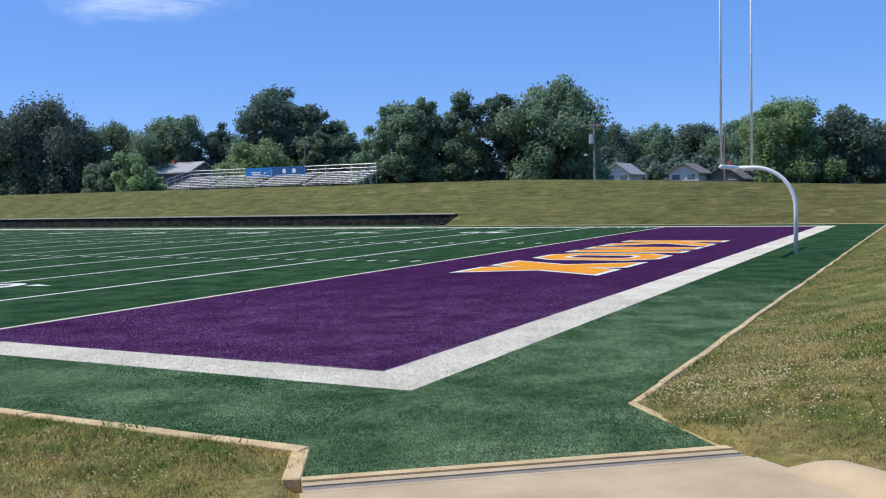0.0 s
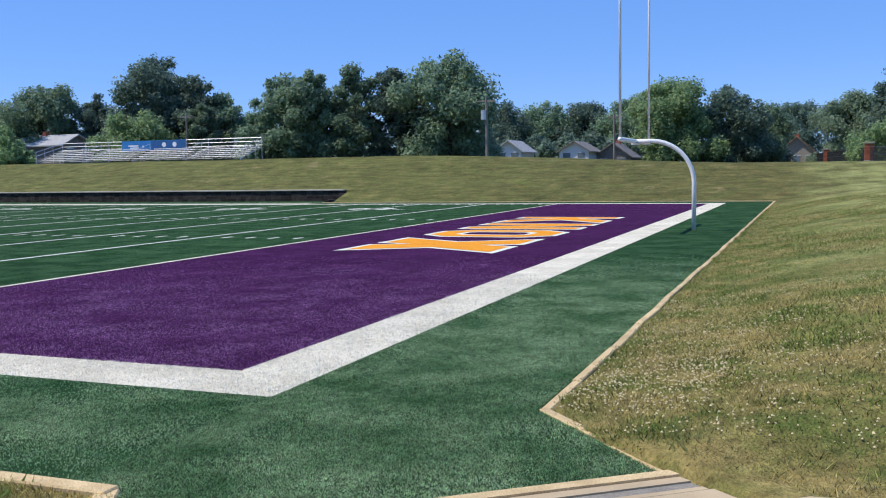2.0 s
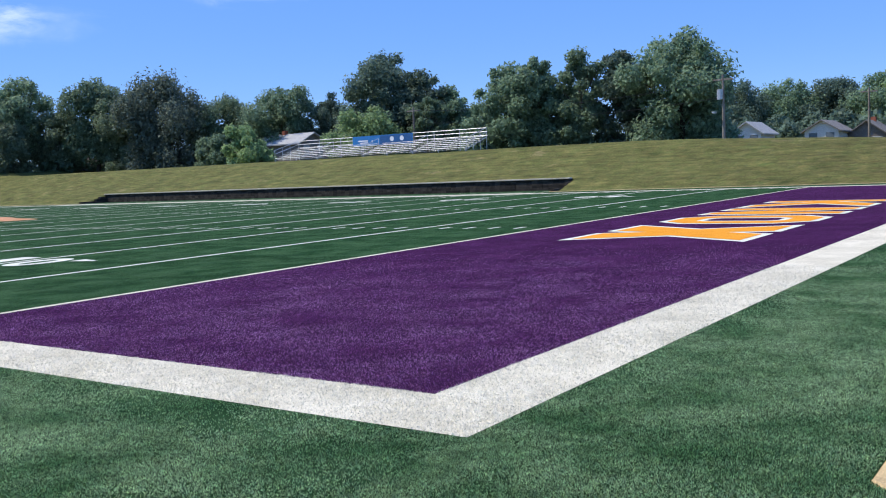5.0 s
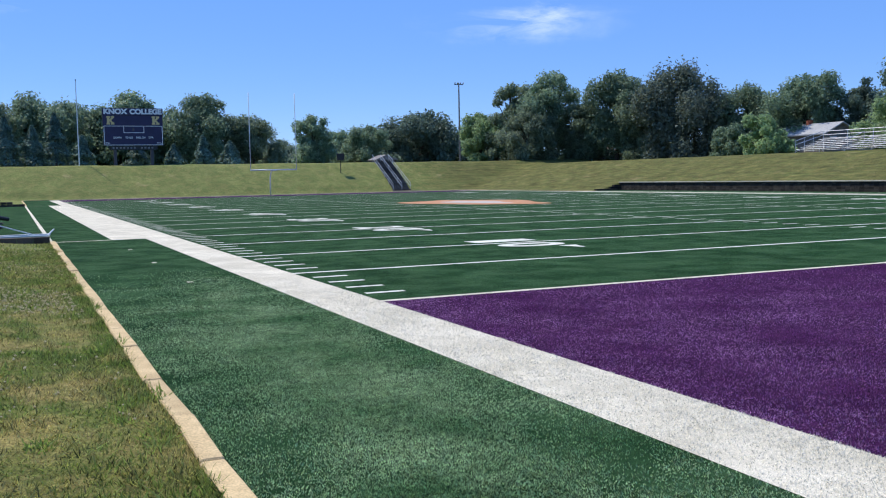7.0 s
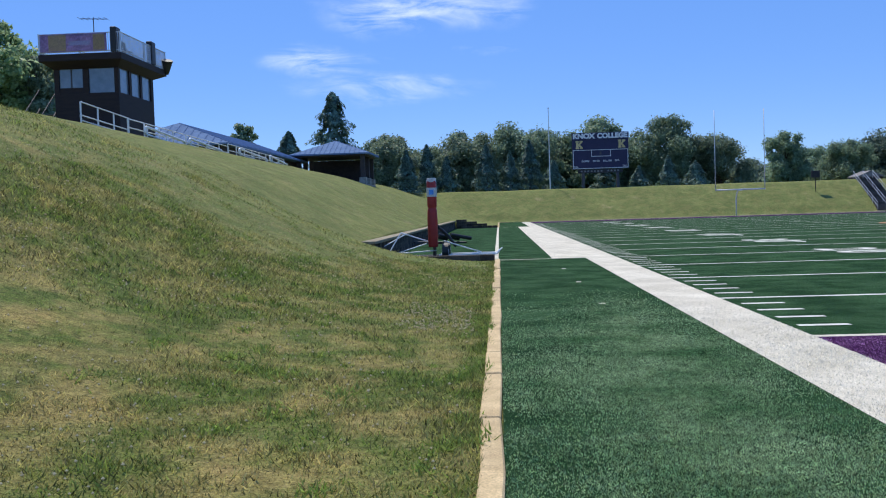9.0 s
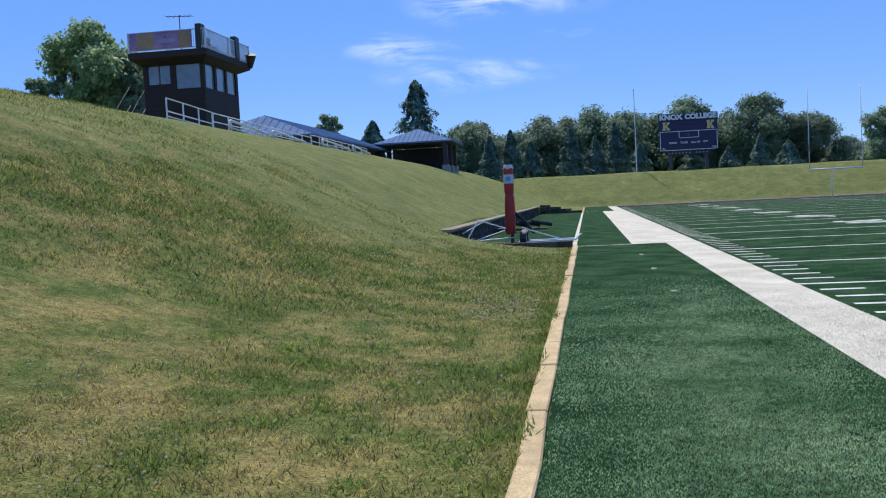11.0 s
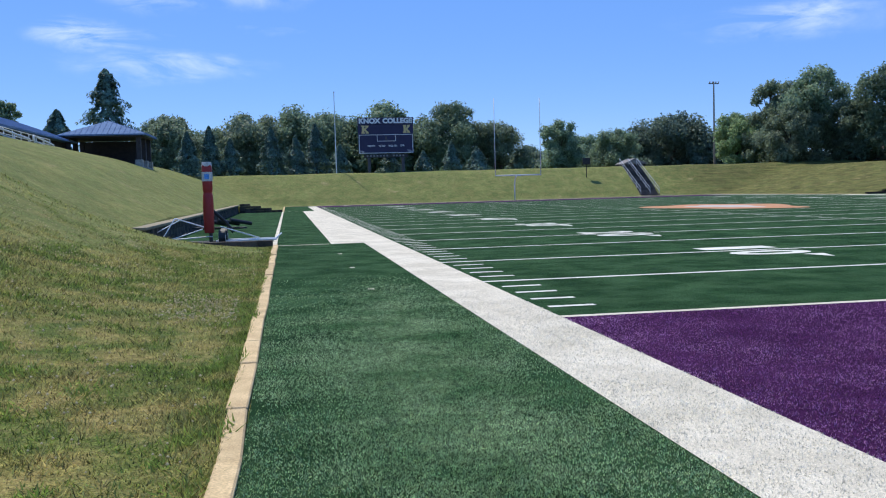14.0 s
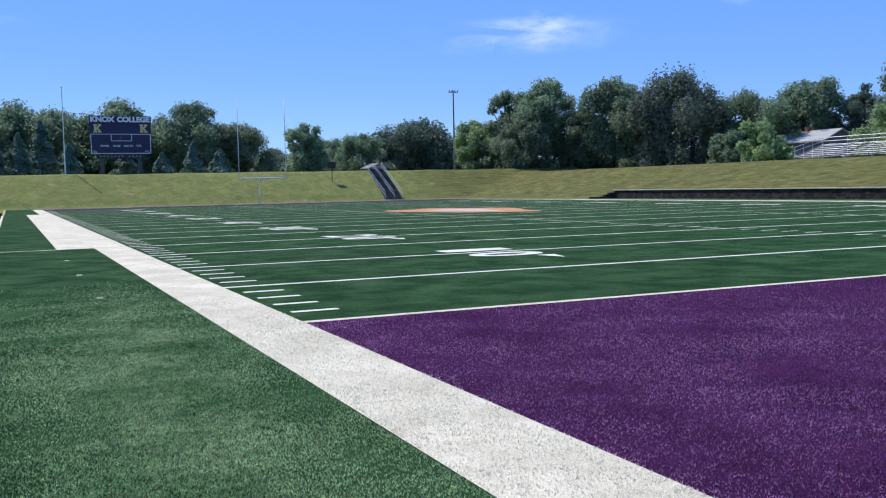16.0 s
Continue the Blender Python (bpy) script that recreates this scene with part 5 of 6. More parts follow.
sl2 = thing("spare_sled", "second sled with black pads lying on the turf", "blocking sled", at=(-6.3, 41.0, 0.0))
for k in range(3):
    part("pad", tube(((-0.6 + 0.55 * k, 0, 0.50), (0.3 + 0.55 * k, 0.5, 0.30)), 0.09, 10), M_BLACK, sl2)
part("frame_tube", tube(((-1.5, 0.3, 0.2), (1.2, 0.5, 0.12)), 0.04, 8), M_STEEL, sl2)
part("frame_tube", tube(((-1.3, 0.9, 0.1), (1.0, 1.0, 0.1)), 0.04, 8), M_STEEL, sl2)


# ---------- south-east: sign pole, gate piers, fence ----------
spx, spy = 16.3, -9.15
sg = thing("speaker_pole", "black steel post with a navy box near the end zone", "pole", at=(spx, spy, lawn_z(spx, spy)))
part("post", tube(((0, 0, -0.4), (0, 0, 6.0)), 0.075, 12), M_BLACK, sg)
part("box_case", box(-0.30, 0.10, -0.28, 0.32, 3.92, 5.9, 0.02), M_NAVY, sg, "navy box")
part("side_panel", box(-0.29, 0.09, 0.324, 0.50, 3.90, 5.85), M_PADGREY, sg, "pale side panel")

FENCE = [(51.9, -14.4), (62.0, -14.4), (95.5, -10.9), (130.6, -7.4), (175.0, -3.0)]
for i, (x_, y_) in enumerate(FENCE):
    pz = lawn_z(x_, y_)
    pr = thing("gate_pier", "red brick gate pier with a pale stone base and cap", "brick pier", group="brick piers", at=(x_, y_, pz))
    w_ = 0.42
    part("stone_base", box(-w_ - 0.04, w_ + 0.04, -w_ - 0.04, w_ + 0.04, -0.3, 0.55 if i < 2 else 0.18, 0.02), M_STONE, pr)
    bm = bmesh.new()
    for r_ in range(10):
        z_ = (0.56 if i < 2 else 0.19) + (0.13 if i < 2 else 0.165) * r_
        hh = (0.12 if i < 2 else 0.155)
        add_box(bm, -w_, w_, -w_, w_, z_, z_ + hh)
    part("brick_shaft", bm, M_BRICK, pr)
    part("cap", box(-w_ - 0.08, w_ + 0.08, -w_ - 0.08, w_ + 0.08, 1.87, 2.0, 0.02), M_STONE, pr)
for (ax, ay), (bx, by) in zip(FENCE[:-1], FENCE[1:]):
    az_, bz_ = lawn_z(ax, ay), lawn_z(bx, by)
    fc = thing("fence", "dark metal fence between brick piers", "fence", group="fence runs")
    d_ = Vector((bx - ax, by - ay, bz_ - az_))
    n_ = int(d_.length / 0.28)
    spots_ = [Vector((ax, ay, az_)) + d_ * k / n_ for k in range(1, n_)]
    if bx < 100:
        pk = part("picket", box(-0.015, 0.015, -0.015, 0.015, 0.1, 1.55), M_CHAIN, fc)
        pk.location = spots_[0]
        for q in spots_[1:]:
            shared("picket", pk.data, fc, pose(*q))
    else:
        bm = bmesh.new()
        for q in spots_:
            add_box(bm, q.x - 0.015, q.x + 0.015, q.y - 0.015, q.y + 0.015, q.z + 0.1, q.z + 1.55)
        part("picket_infill", bm, M_CHAIN, fc)["kind"] = "stuff"
    for h_ in (0.15, 0.8, 1.5):
        part("rail", tube((Vector((ax, ay, az_ + h_)), Vector((bx, by, bz_ + h_))), 0.035, 6), M_CHAIN, fc)


# ---------- poles and houses ----------
def utility_pole(label, x_, y_, z_, h_, box_at=None, arm=True):
    u = thing("utility_pole", label, "utility pole", group="utility poles", at=(x_, y_, z_))
    part("shaft", tube(((0, 0, -0.4), (0, 0, h_)), 0.16, 8, 0.10), M_WOODPOLE, u)
    if arm:
        part("crossarm", box(-0.06, 0.06, -0.9, 0.9, h_ - 0.5, h_ - 0.36), M_WOODPOLE, u)
    if box_at:
        part("transformer", tube(((-0.3, 0.2, box_at), (-0.3, 0.2, box_at + 0.9)), 0.26, 10), M_ALU, u)
        part("street_light", box(-0.9, -0.3, 0.5, 0.75, box_at - 1.2, box_at - 1.05, 0.02), M_ALU, u)
    return u


def house(label, x_, y_, z_, w_, d_, h_, rise, wall, roof, turn=0, windows=2, stack=True):
    hs = thing("house", label, "house", group="houses behind the bank", at=(x_, y_, z_), turn=turn)
    bm = box(-d_ / 2, d_ / 2, -w_ / 2, w_ / 2, 0, h_)
    part("wall", bm, wall, hs)
    for s_ in (-1, 1):
        g_ = bmesh.new()
        a = [g_.verts.new((s_ * d_ / 2 - s_ * 0.02 + e, yy, zz)) for e in (0, -s_ * 0.15) for yy, zz in ((-w_ / 2, h_), (w_ / 2, h_), (0, h_ + rise))]
        g_.faces.new(a[:3])
        g_.faces.new(a[3:][::-1])
        for k in range(3):
            g_.faces.new((a[k], a[(k + 1) % 3], a[3 + (k + 1) % 3], a[3 + k]))
        bmesh.ops.recalc_face_normals(g_, faces=g_.faces[:])
        part("gable", g_, wall, hs)
    for s_ in (-1, 1):
        r = bmesh.new()
        o = 0.4
        k_ = rise / (w_ / 2)
        v = [r.verts.new(p) for p in ((-d_ / 2 - o, s_ * (w_ / 2 + o), h_ - o * k_ + 0.01), (d_ / 2 + o, s_ * (w_ / 2 + o), h_ - o * k_ + 0.01), (d_ / 2 + o, 0, h_ + rise + 0.01), (-d_ / 2 - o, 0, h_ + rise + 0.01))]
        top = [r.verts.new(q.co + Vector((0, 0, 0.16))) for q in v]
        r.faces.new(v[::-1])
        r.faces.new(top)
        for k in range(4):
            r.faces.new((v[k], v[(k + 1) % 4], top[(k + 1) % 4], top[k]))
        bmesh.ops.recalc_face_normals(r, faces=r.faces[:])
        part("roof", r, roof, hs)
    for k in range(windows):
        y0_ = -w_ / 2 + w_ * (k + 0.5) / windows
        wd = part("window", box(-d_ / 2 - 0.03, -d_ / 2 - 0.005, y0_ - 0.5, y0_ + 0.5, h_ * 0.45, h_ * 0.85), M_GLASS, hs)
        part("frame", box(-d_ / 2 - 0.05, -d_ / 2 - 0.032, y0_ - 0.6, y0_ + 0.6, h_ * 0.85, h_ * 0.89), M_WPAINT, wd)
    if stack:
        part("chimney", box(0.6, 1.2, -0.3, 0.3, h_ + rise * 0.5, h_ + rise + 0.6), M_BRICK, hs)
    return hs


utility_pole("weathered wooden utility pole with a grey transformer", 78, 23.5, 3.0, 6.2, 4.0)
utility_pole("dark wooden utility pole behind the bleachers", 82, 60.9, 3.0, 6.2)
utility_pole("pale wooden utility pole by the gate", 72.2, -13.4, 1.9, 9.0, arm=False)
utility_pole("thin utility pole between the trees", 110, 17.5, 3.0, 6.0)
house("white gabled house with a grey roof behind the bank", 120, 24.2, 3.0, 4.0, 7, 1.6, 1.2, M_SIDING, M_SHINGLE, stack=False)
house("white house with a pale roof among trees", 115, 32.0, 3.0, 3.6, 6, 1.7, 1.3, M_SIDING, M_PALEROOF, stack=False)
house("grey house with a steep dark roof", 125, 20.0, 2.2, 5.0, 7, 1.6, 1.8, M_SHINGLE, M_SHINGLE)
house("house with a pale grey roof behind bushes", 90, 88.3, 3.0, 5.5, 8.5, 3.3, 1.3, M_SHINGLE, M_PALEROOF, turn=90)
house("white house half hidden by trees", 95, 126.5, 3.0, 6.0, 7, 2.6, 1.3, M_SIDING, M_SHINGLE)
house("brown house half hidden by trees", 95, 147.0, 3.0, 6.5, 7, 2.4, 1.6, M_BROWN, M_TANROOF)
house("house with a tan roof beyond the fence", 150, -3.3, 1.5, 5.6, 8, 2.6, 2.4, M_STONE, M_TANROOF, windows=3)

for z0_, z1_, sag in ((8.7, 8.9, 0.9), (7.2, 7.4, 0.7)):
    wr = thing("power_line", "thin dark overhead cable between the utility poles", "cable", group="overhead cables")
    pts = [(78 + 4 * f, 23.5 + 37.4 * f, z0_ + (z1_ - z0_) * f - sag * 4 * f * (1 - f)) for f in (k / 14 for k in range(15))]
    part("strand", tube(pts, 0.022, 5), M_BLACK, wr)

# ---------- trees ----------


def quick_mesh(name, co, k, material):
    """A mesh of loose faces with k corners each, from an array of corners."""
    me = bpy.data.meshes.new(name)
    n = len(co) // k
    me.vertices.add(len(co))
    me.vertices.foreach_set("co", np.asarray(co, np.float32).ravel())
    me.loops.add(len(co))
    me.loops.foreach_set("vertex_index", np.arange(len(co), dtype=np.int32))
    me.polygons.add(n)
    me.polygons.foreach_set("loop_start", np.arange(0, n * k, k, dtype=np.int32))
    me.update(calc_edges=True)
    me.materials.append(material)
    return me


def leaf_cards(rg, centre, normal, size, corners=4):
    """One small four-cornered leaf spray at each place, lying roughly across its normal."""
    n = len(centre)
    a = rg.normal(size=(n, 3))
    u = np.cross(normal, a)
    u /= np.linalg.norm(u, axis=1, keepdims=True) + 1e-9
    v = np.cross(normal, u)
    s = size[:, None]
    c = [centre + u * s * 0.5, centre + v * s * 0.32 + normal * s * 0.10, centre - u * s * 0.5, centre - v * s * 0.32 + normal * s * 0.08]
    if corners == 3:
        c = [centre + u * s * 0.55, centre - u * s * 0.35 + v * s * 0.40 + normal * s * 0.1, centre - u * s * 0.35 - v * s * 0.40]
    return np.stack(c, 1).reshape(-1, 3)


KINDS = {
    # leaf material, label, category, blobs, low edge of the crown, leaf size, drop
    "mid": (0, "broad green deciduous tree with an uneven crown", "tree", 44, 0.02, 0.31),
    "dark": (1, "dense dark green deciduous tree", "tree", 48, 0.02, 0.31),
    "light": (2, "bright light green leafy tree", "tree", 38, 0.02, 0.33),
    "olive": (4, "olive green tree with a loose crown", "tree", 36, 0.02, 0.30),
    "willow": (5, "large dark weeping tree with hanging twigs", "tree", 44, 0.02, 0.31),
    "bushl": (2, "round light green bush on the bank top", "bush", 16, 0.0, 0.34),
    "bushd": (0, "dark green bush on the bank top", "bush", 14, 0.0, 0.34),
    "spruce": (3, "tall loose pine rising above the shelter", "conifer", 0, 0.02, 0.46),
    "conifer": (3, "dark spruce with drooping branches", "conifer", 0, 0.02, 0.31),
}


def tree(x_, y_, z_, h_, w_, kind, seed):
    rg = np.random.default_rng(seed)
    m_, label, cat, blobs, low, leaf = KINDS[kind]
    t_ = thing("conifer" if cat == "conifer" else "bush" if kind.startswith("bush") else "tree", label, cat, group="bushes" if cat == "bush" else "trees round the field", at=(x_, y_, z_ - 0.3))
    top = h_ + 0.3
    if cat == "conifer":
        n = int(min(4500, 700 * top))
        f = rg.random(n) ** 0.75
        zz = top * (0.04 + 0.96 * f)
        layer = 0.75 + 0.25 * np.abs(np.sin(zz * 3.1 + rg.random()))
        ang = rg.random(n) * 2 * math.pi
        # boughs stand out unevenly round the trunk
        bough = 0.72 + (0.28 if kind == "conifer" else 0.5) * np.sin(ang * 3 + zz * (1.9 if kind == "conifer" else 1.1) + seed) * np.sin(ang * 2 - zz * 1.3)
        rad = w_ * (0.55 if kind == "conifer" else 0.8) * (1 - f) ** (0.85 if kind == "conifer" else 0.6) * layer * bough + 0.08
        rr = rad * np.sqrt(rg.random(n) * 0.6 + 0.4)
        c = np.stack([np.cos(ang) * rr, np.sin(ang) * rr, zz - rr * 0.25], 1)
        nn = np.stack([np.cos(ang) * 0.8, np.sin(ang) * 0.8, np.full(n, 0.75)], 1) + rg.normal(size=(n, 3)) * 0.35
        co = leaf_cards(rg, c, nn / np.linalg.norm(nn, axis=1, keepdims=True), leaf * (0.7 + 0.6 * rg.random(n)), 3)
        tips = [(0, 0, top * 0.97)]
    else:
        # blobs of foliage spread through the crown, with sky between them
        w_ = w_ * 1.3
        leaf = leaf * max(1.0, w_ / 12)
        cz, hz = top * (low + 1) / 2, top * (1 - low) / 2
        place, size = [], []
        lean_ = 0.72 + 0.4 * rg.random(7)
        sway = rg.normal(size=2) * w_ * 0.05
        for k in range(blobs):
            a = 2.4 * k + rg.random() * 0.9
            f = (k + 0.5) / blobs
            q = 2 * f - 1
            ring = max(0.0, 1 - max(0, q) ** 2.2) ** 0.5
            r = w_ * 0.41 * ring * lean_[k % 7] * rg.random() ** 0.4
            b = w_ * (0.075 + 0.11 * rg.random() ** 1.5) * (0.85 if q > 0.7 else 1) * (1.3 if cat == "bush" else 1)
            place.append((math.cos(a) * r + sway[0] * q, math.sin(a) * r + sway[1] * q, cz + (q + 0.10 * rg.normal()) * (hz - b * 0.55)))
            size.append(b)
        place, size = np.array(place), np.array(size)
        n = int(min(30000, max(3000, 270 * w_ * top)))
        pick = rg.choice(blobs, n, p=size ** 2 / (size ** 2).sum())
        d = rg.normal(size=(n, 3))
        d /= np.linalg.norm(d, axis=1, keepdims=True)
        lump = 1 + 0.25 * np.sin(d[:, 0] * 7 + pick) * np.sin(d[:, 1] * 6 + 2 * pick) + 0.08 * rg.normal(size=n)
        r = size[pick] * lump * (0.25 + 0.85 * rg.random(n) ** 0.6)
        c = place[pick] + d * r[:, None] * np.array([1, 1, 0.85])
        if kind == "willow":
            hang = rg.random(n) ** 2 * top * 0.22
            c[:, 2] -= hang
        c[:, 2] = np.where(c[:, 2] < 0.1, 0.1 + rg.random(n) * top * 0.3, c[:, 2])
        nn = d * 0.8 + rg.normal(size=(n, 3)) * 0.6 + np.array([0, 0, 0.35])
        co = leaf_cards(rg, c, nn / np.linalg.norm(nn, axis=1, keepdims=True), leaf * (0.6 + 0.8 * rg.random(n)), 3)
        tips = [tuple(p) for p in place[:: max(1, blobs // 12)]]
    crown = new("crown", quick_mesh("crown", co, 3, M_LEAF[m_]))
    crown.parent = t_
    rb = 0.022 * top + 0.05
    bm = tube(((0, 0, -0.3), (0.05, 0.02, top * 0.25), (0.0, 0.08, top * 0.55), (0.04, 0.0, top * 0.86)), rb, 8, rb * 0.22)
    part("trunk", bm, M_BARK, t_)
    if cat != "conifer":
        for p in tips:
            s0 = top * min(0.6, max(0.15, p[2] / top * 0.55))
            part("limb", tube(((0, 0, s0), (p[0] * 0.45, p[1] * 0.45, (s0 + p[2]) / 2 + 0.1), p), rb * 0.45, 5, rb * 0.1), M_BARK, t_)
    return t_


TREES = [
    (86.0, 109.4, 3, 14.9, 11.4, "willow"),
    (92.0, 102.9, 3, 11.4, 9.0, "mid"),
    (92.0, 92.7, 3, 11.8, 10.2, "mid"),
    (96.0, 86.9, 3, 9.7, 6.8, "dark"),
    (88.0, 70.2, 3, 13.6, 10.6, "dark"),
    (88.0, 63.7, 3, 10.8, 6.5, "dark"),
    (90.0, 60.4, 3, 8.7, 5.5, "mid"),
    (80.0, 47.3, 3, 8.8, 6.9, "mid"),
    (81.0, 43.9, 3, 10.1, 6.2, "mid"),
    (82.0, 39.6, 3, 9.9, 5.9, "mid"),
    (84.0, 35.5, 3, 9.8, 5.9, "dark"),
    (84.0, 29.6, 3, 10.9, 10.3, "mid"),
    (92.0, 30.8, 3, 8.6, 6.4, "mid"),
    (142.0, 34.9, 3, 9.6, 9.4, "mid"),
    (144.0, 28.5, 3, 9.6, 10.4, "dark"),
    (138.0, 20.0, 2.5, 10.8, 9.9, "mid"),
    (138.0, 41.0, 2.5, 10.6, 9.0, "dark"),
    (130.0, 46.0, 2.5, 10.0, 8.0, "mid"),
    (108.0, 9.8, 2.5, 9.7, 9.3, "light"),
    (112.0, 3.6, 2.5, 8.8, 7.0, "dark"),
    (118.0, -0.0, 2.5, 7.1, 6.1, "mid"),
    (79.0, 85.2, 3, 5.2, 5.6, "bushl"),
    (80.0, 92.5, 3, 4.6, 4.8, "bushd"),
    (80.0, 66.4, 3, 6.3, 8.0, "bushl"),
    (84.0, 60.5, 3, 7.2, 4.2, "mid"),
    (132.5, 1.3, 2, 6.1, 6.7, "dark"),
    (168.0, -3.0, 2, 11.4, 9.0, "dark"),
    (142.0, -11.4, 2, 10.8, 10.5, "olive"),
    (117.2, -15.6, 2, 11.6, 7.5, "dark"),
    (104.2, -14.6, 2, 5.1, 8.0, "light"),
    (106.7, -19.8, 2, 10.3, 6.2, "olive"),
    (96.1, -22.8, 2, 12.2, 8.8, "dark"),
    (95.0, -28.6, 2, 12.5, 9.4, "dark"),
    (103.7, -19.8, 2, 5.2, 8.0, "mid"),
    (71.3, 172.8, 3.5, 10.9, 14.7, "dark"),
    (68.3, 141.1, 3.5, 8.8, 7.3, "light"),
    (71.9, 137.0, 3.5, 13.5, 7.9, "olive"),
    (76.3, 131.0, 3.5, 14.8, 10.7, "mid"),
    (70.6, 128.6, 3.5, 8.4, 8.1, "olive"),
    (79.2, 125.7, 3.5, 9.7, 7.3, "olive"),
    (82.3, 121.2, 3.5, 13.8, 10.7, "mid"),
    (84.1, 113.7, 3.5, 11.7, 8.7, "olive"),
    (44.7, 161.1, 4, 8.8, 7.3, "mid"),
    (55.4, 162.9, 4, 7.6, 8.4, "mid"),
    (55.2, 178.8, 4, 7.1, 9.1, "mid"),
    (46.8, 191.6, 4, 6.2, 8.4, "dark"),
    (67.4, 179.8, 4, 5.9, 8.1, "dark"),
    (22.4, 143.8, 4, 10.5, 10.2, "mid"),
    (30.1, 144.3, 4, 7.9, 7.2, "olive"),
    (11.6, 149.3, 4, 10.7, 12.5, "mid"),
    (18.1, 151.5, 4, 7.1, 9.3, "mid"),
    (-0.7, 146.0, 4, 10.2, 12.1, "mid"),
    (5.6, 152.8, 4, 10.0, 10.4, "mid"),
    (-9.0, 145.9, 4, 9.5, 11.5, "olive"),
    (-13.7, 147.6, 4, 7.6, 9.0, "mid"),
    (-19.4, 129.0, 4.5, 7.7, 7.2, "olive"),
    (-23.7, 114.2, 5, 11.6, 6.2, "spruce"),
    (-15.6, 122.4, 4.5, 5.3, 5.7, "conifer"),
    (-13.4, 129.6, 4.3, 6.6, 6.0, "conifer"),
    (-10.7, 129.8, 4.3, 4.9, 5.3, "conifer"),
    (-5.2, 130.0, 4.1, 6.6, 6.1, "conifer"),
    (-1.9, 131.0, 4.1, 5.4, 5.4, "conifer"),
    (0.9, 132.9, 4.1, 7.2, 6.8, "conifer"),
    (4.3, 133.8, 4.1, 4.3, 5.9, "conifer"),
    (11.4, 133.2, 4, 3.7, 6.3, "conifer"),
    (20.0, 131.0, 4, 4.3, 5.4, "conifer"),
    (16.0, 131.6, 4, 3.1, 5.4, "conifer"),
    (23.7, 131.3, 4, 3.5, 6.3, "conifer"),
    (-40.6, 69.0, 5.2, 11.6, 7.4, "light"),
    (-37.7, 68.2, 5.2, 8.8, 4.2, "olive"),
    (-46.3, 68.1, 5.2, 7.6, 3.4, "mid"),
    (-42.8, 67.9, 5.2, 9.1, 3.3, "mid"),
    (-33.1, 106.1, 5.2, 7.0, 3.7, "mid"),
    (-26.5, 101.6, 5.0, 5.8, 3.4, "spruce"),
    (-19.3, 137.1, 4.5, 8.5, 7.0, "olive"),
]
for i_, row in enumerate(TREES):
    tree(*row, 100 + i_)

# low shrubs and saplings that close the view between the trunks
rg = np.random.default_rng(9)
runs = ((134, 4, 130, 45, 8000, 4.2), (102, 48, 110, 128, 14000, 3.0), (72, 175, 150, 168, 9000, 3.8), (-60, 172, 72, 172, 16000, 3.6), (-62, 150, -12, 152, 7000, 3.4), (112, 112, 118, 176, 6000, 4.0), (112, -40, 160, -8, 9000, 2.6), (-75, 75, -60, 120, 7000, 3.0))
cs, ss = [], []
for ax, ay, bx, by, n_, h_ in runs:
    f = rg.random(n_)
    q = np.stack([ax + (bx - ax) * f, ay + (by - ay) * f], 1) + rg.normal(size=(n_, 2)) * 1.8
    lump = 0.65 + 0.35 * np.sin(q[:, 0] * 0.9 + 1.7 * np.sin(q[:, 1] * 0.5)) * np.sin(q[:, 1] * 0.7)
    z_ = land(q[:, 0], q[:, 1]) + rg.random(n_) ** 0.8 * h_ * lump
    cs.append(np.column_stack([q, z_]))
    ss.append(np.full(n_, 0.8))
cs = np.concatenate(cs)
nn = rg.normal(size=cs.shape) + np.array([0, 0, 0.4])
co = leaf_cards(rg, cs, nn / np.linalg.norm(nn, axis=1, keepdims=True), np.concatenate(ss) * (0.6 + 0.7 * rg.random(len(cs))))
tagged(new("undergrowth", quick_mesh("undergrowth", co, 4, M_LEAF[1])), "dark green shrubs and saplings between the trees", "shrubs", kind="stuff")

# ---------- grass near the path ----------


def blades(rg, x_, y_, z_, h_, w_, lean=0.5):
    n = len(x_)
    a = rg.random(n) * 2 * math.pi
    dx, dy = np.cos(a) * w_, np.sin(a) * w_
    lx, ly = rg.normal(size=n) * lean * h_, rg.normal(size=n) * lean * h_
    p0 = np.stack([x_ - dx, y_ - dy, z_ - 0.01], 1)
    p1 = np.stack([x_ + dx, y_ + dy, z_ - 0.01], 1)
    p2 = np.stack([x_ + lx, y_ + ly, z_ + h_], 1)
    return np.stack([p0, p1, p2], 1).reshape(-1, 3)


rg = np.random.default_rng(77)
spots = []
for x0_, x1_, y0_, y1_, n_ in ((-8.5, XW - KERB + 0.02, -1.6, 7, 85000), (-12, XW - KERB, 7, 24, 110000), (-24, XW - KERB, 10, 27, 60000), (-2.5, 8, -9, YS - KERB + 0.02, 90000), (8, 26, -9, YS - KERB, 80000), (26, 44, -10, YS - KERB, 40000), (-5.2, XW - KERB, -2.0, 2, 9000)):
    x_, y_ = rg.uniform(x0_, x1_, n_), rg.uniform(y0_, y1_, n_)
    clump = np.sin(x_ * 2.1 + np.sin(y_ * 1.7) * 2) * np.sin(y_ * 2.6 + x_ * 0.8)
    keep = (~in_turf(x_, y_)) & ~((ramp_s(x_, y_) > -0.3) & (np.abs(ramp_t(x_, y_)) < 2.36)) & (rg.random(n_) < 0.72 + 0.28 * clump)
    spots.append(np.stack([x_[keep], y_[keep]], 1))
spots = np.concatenate(spots)
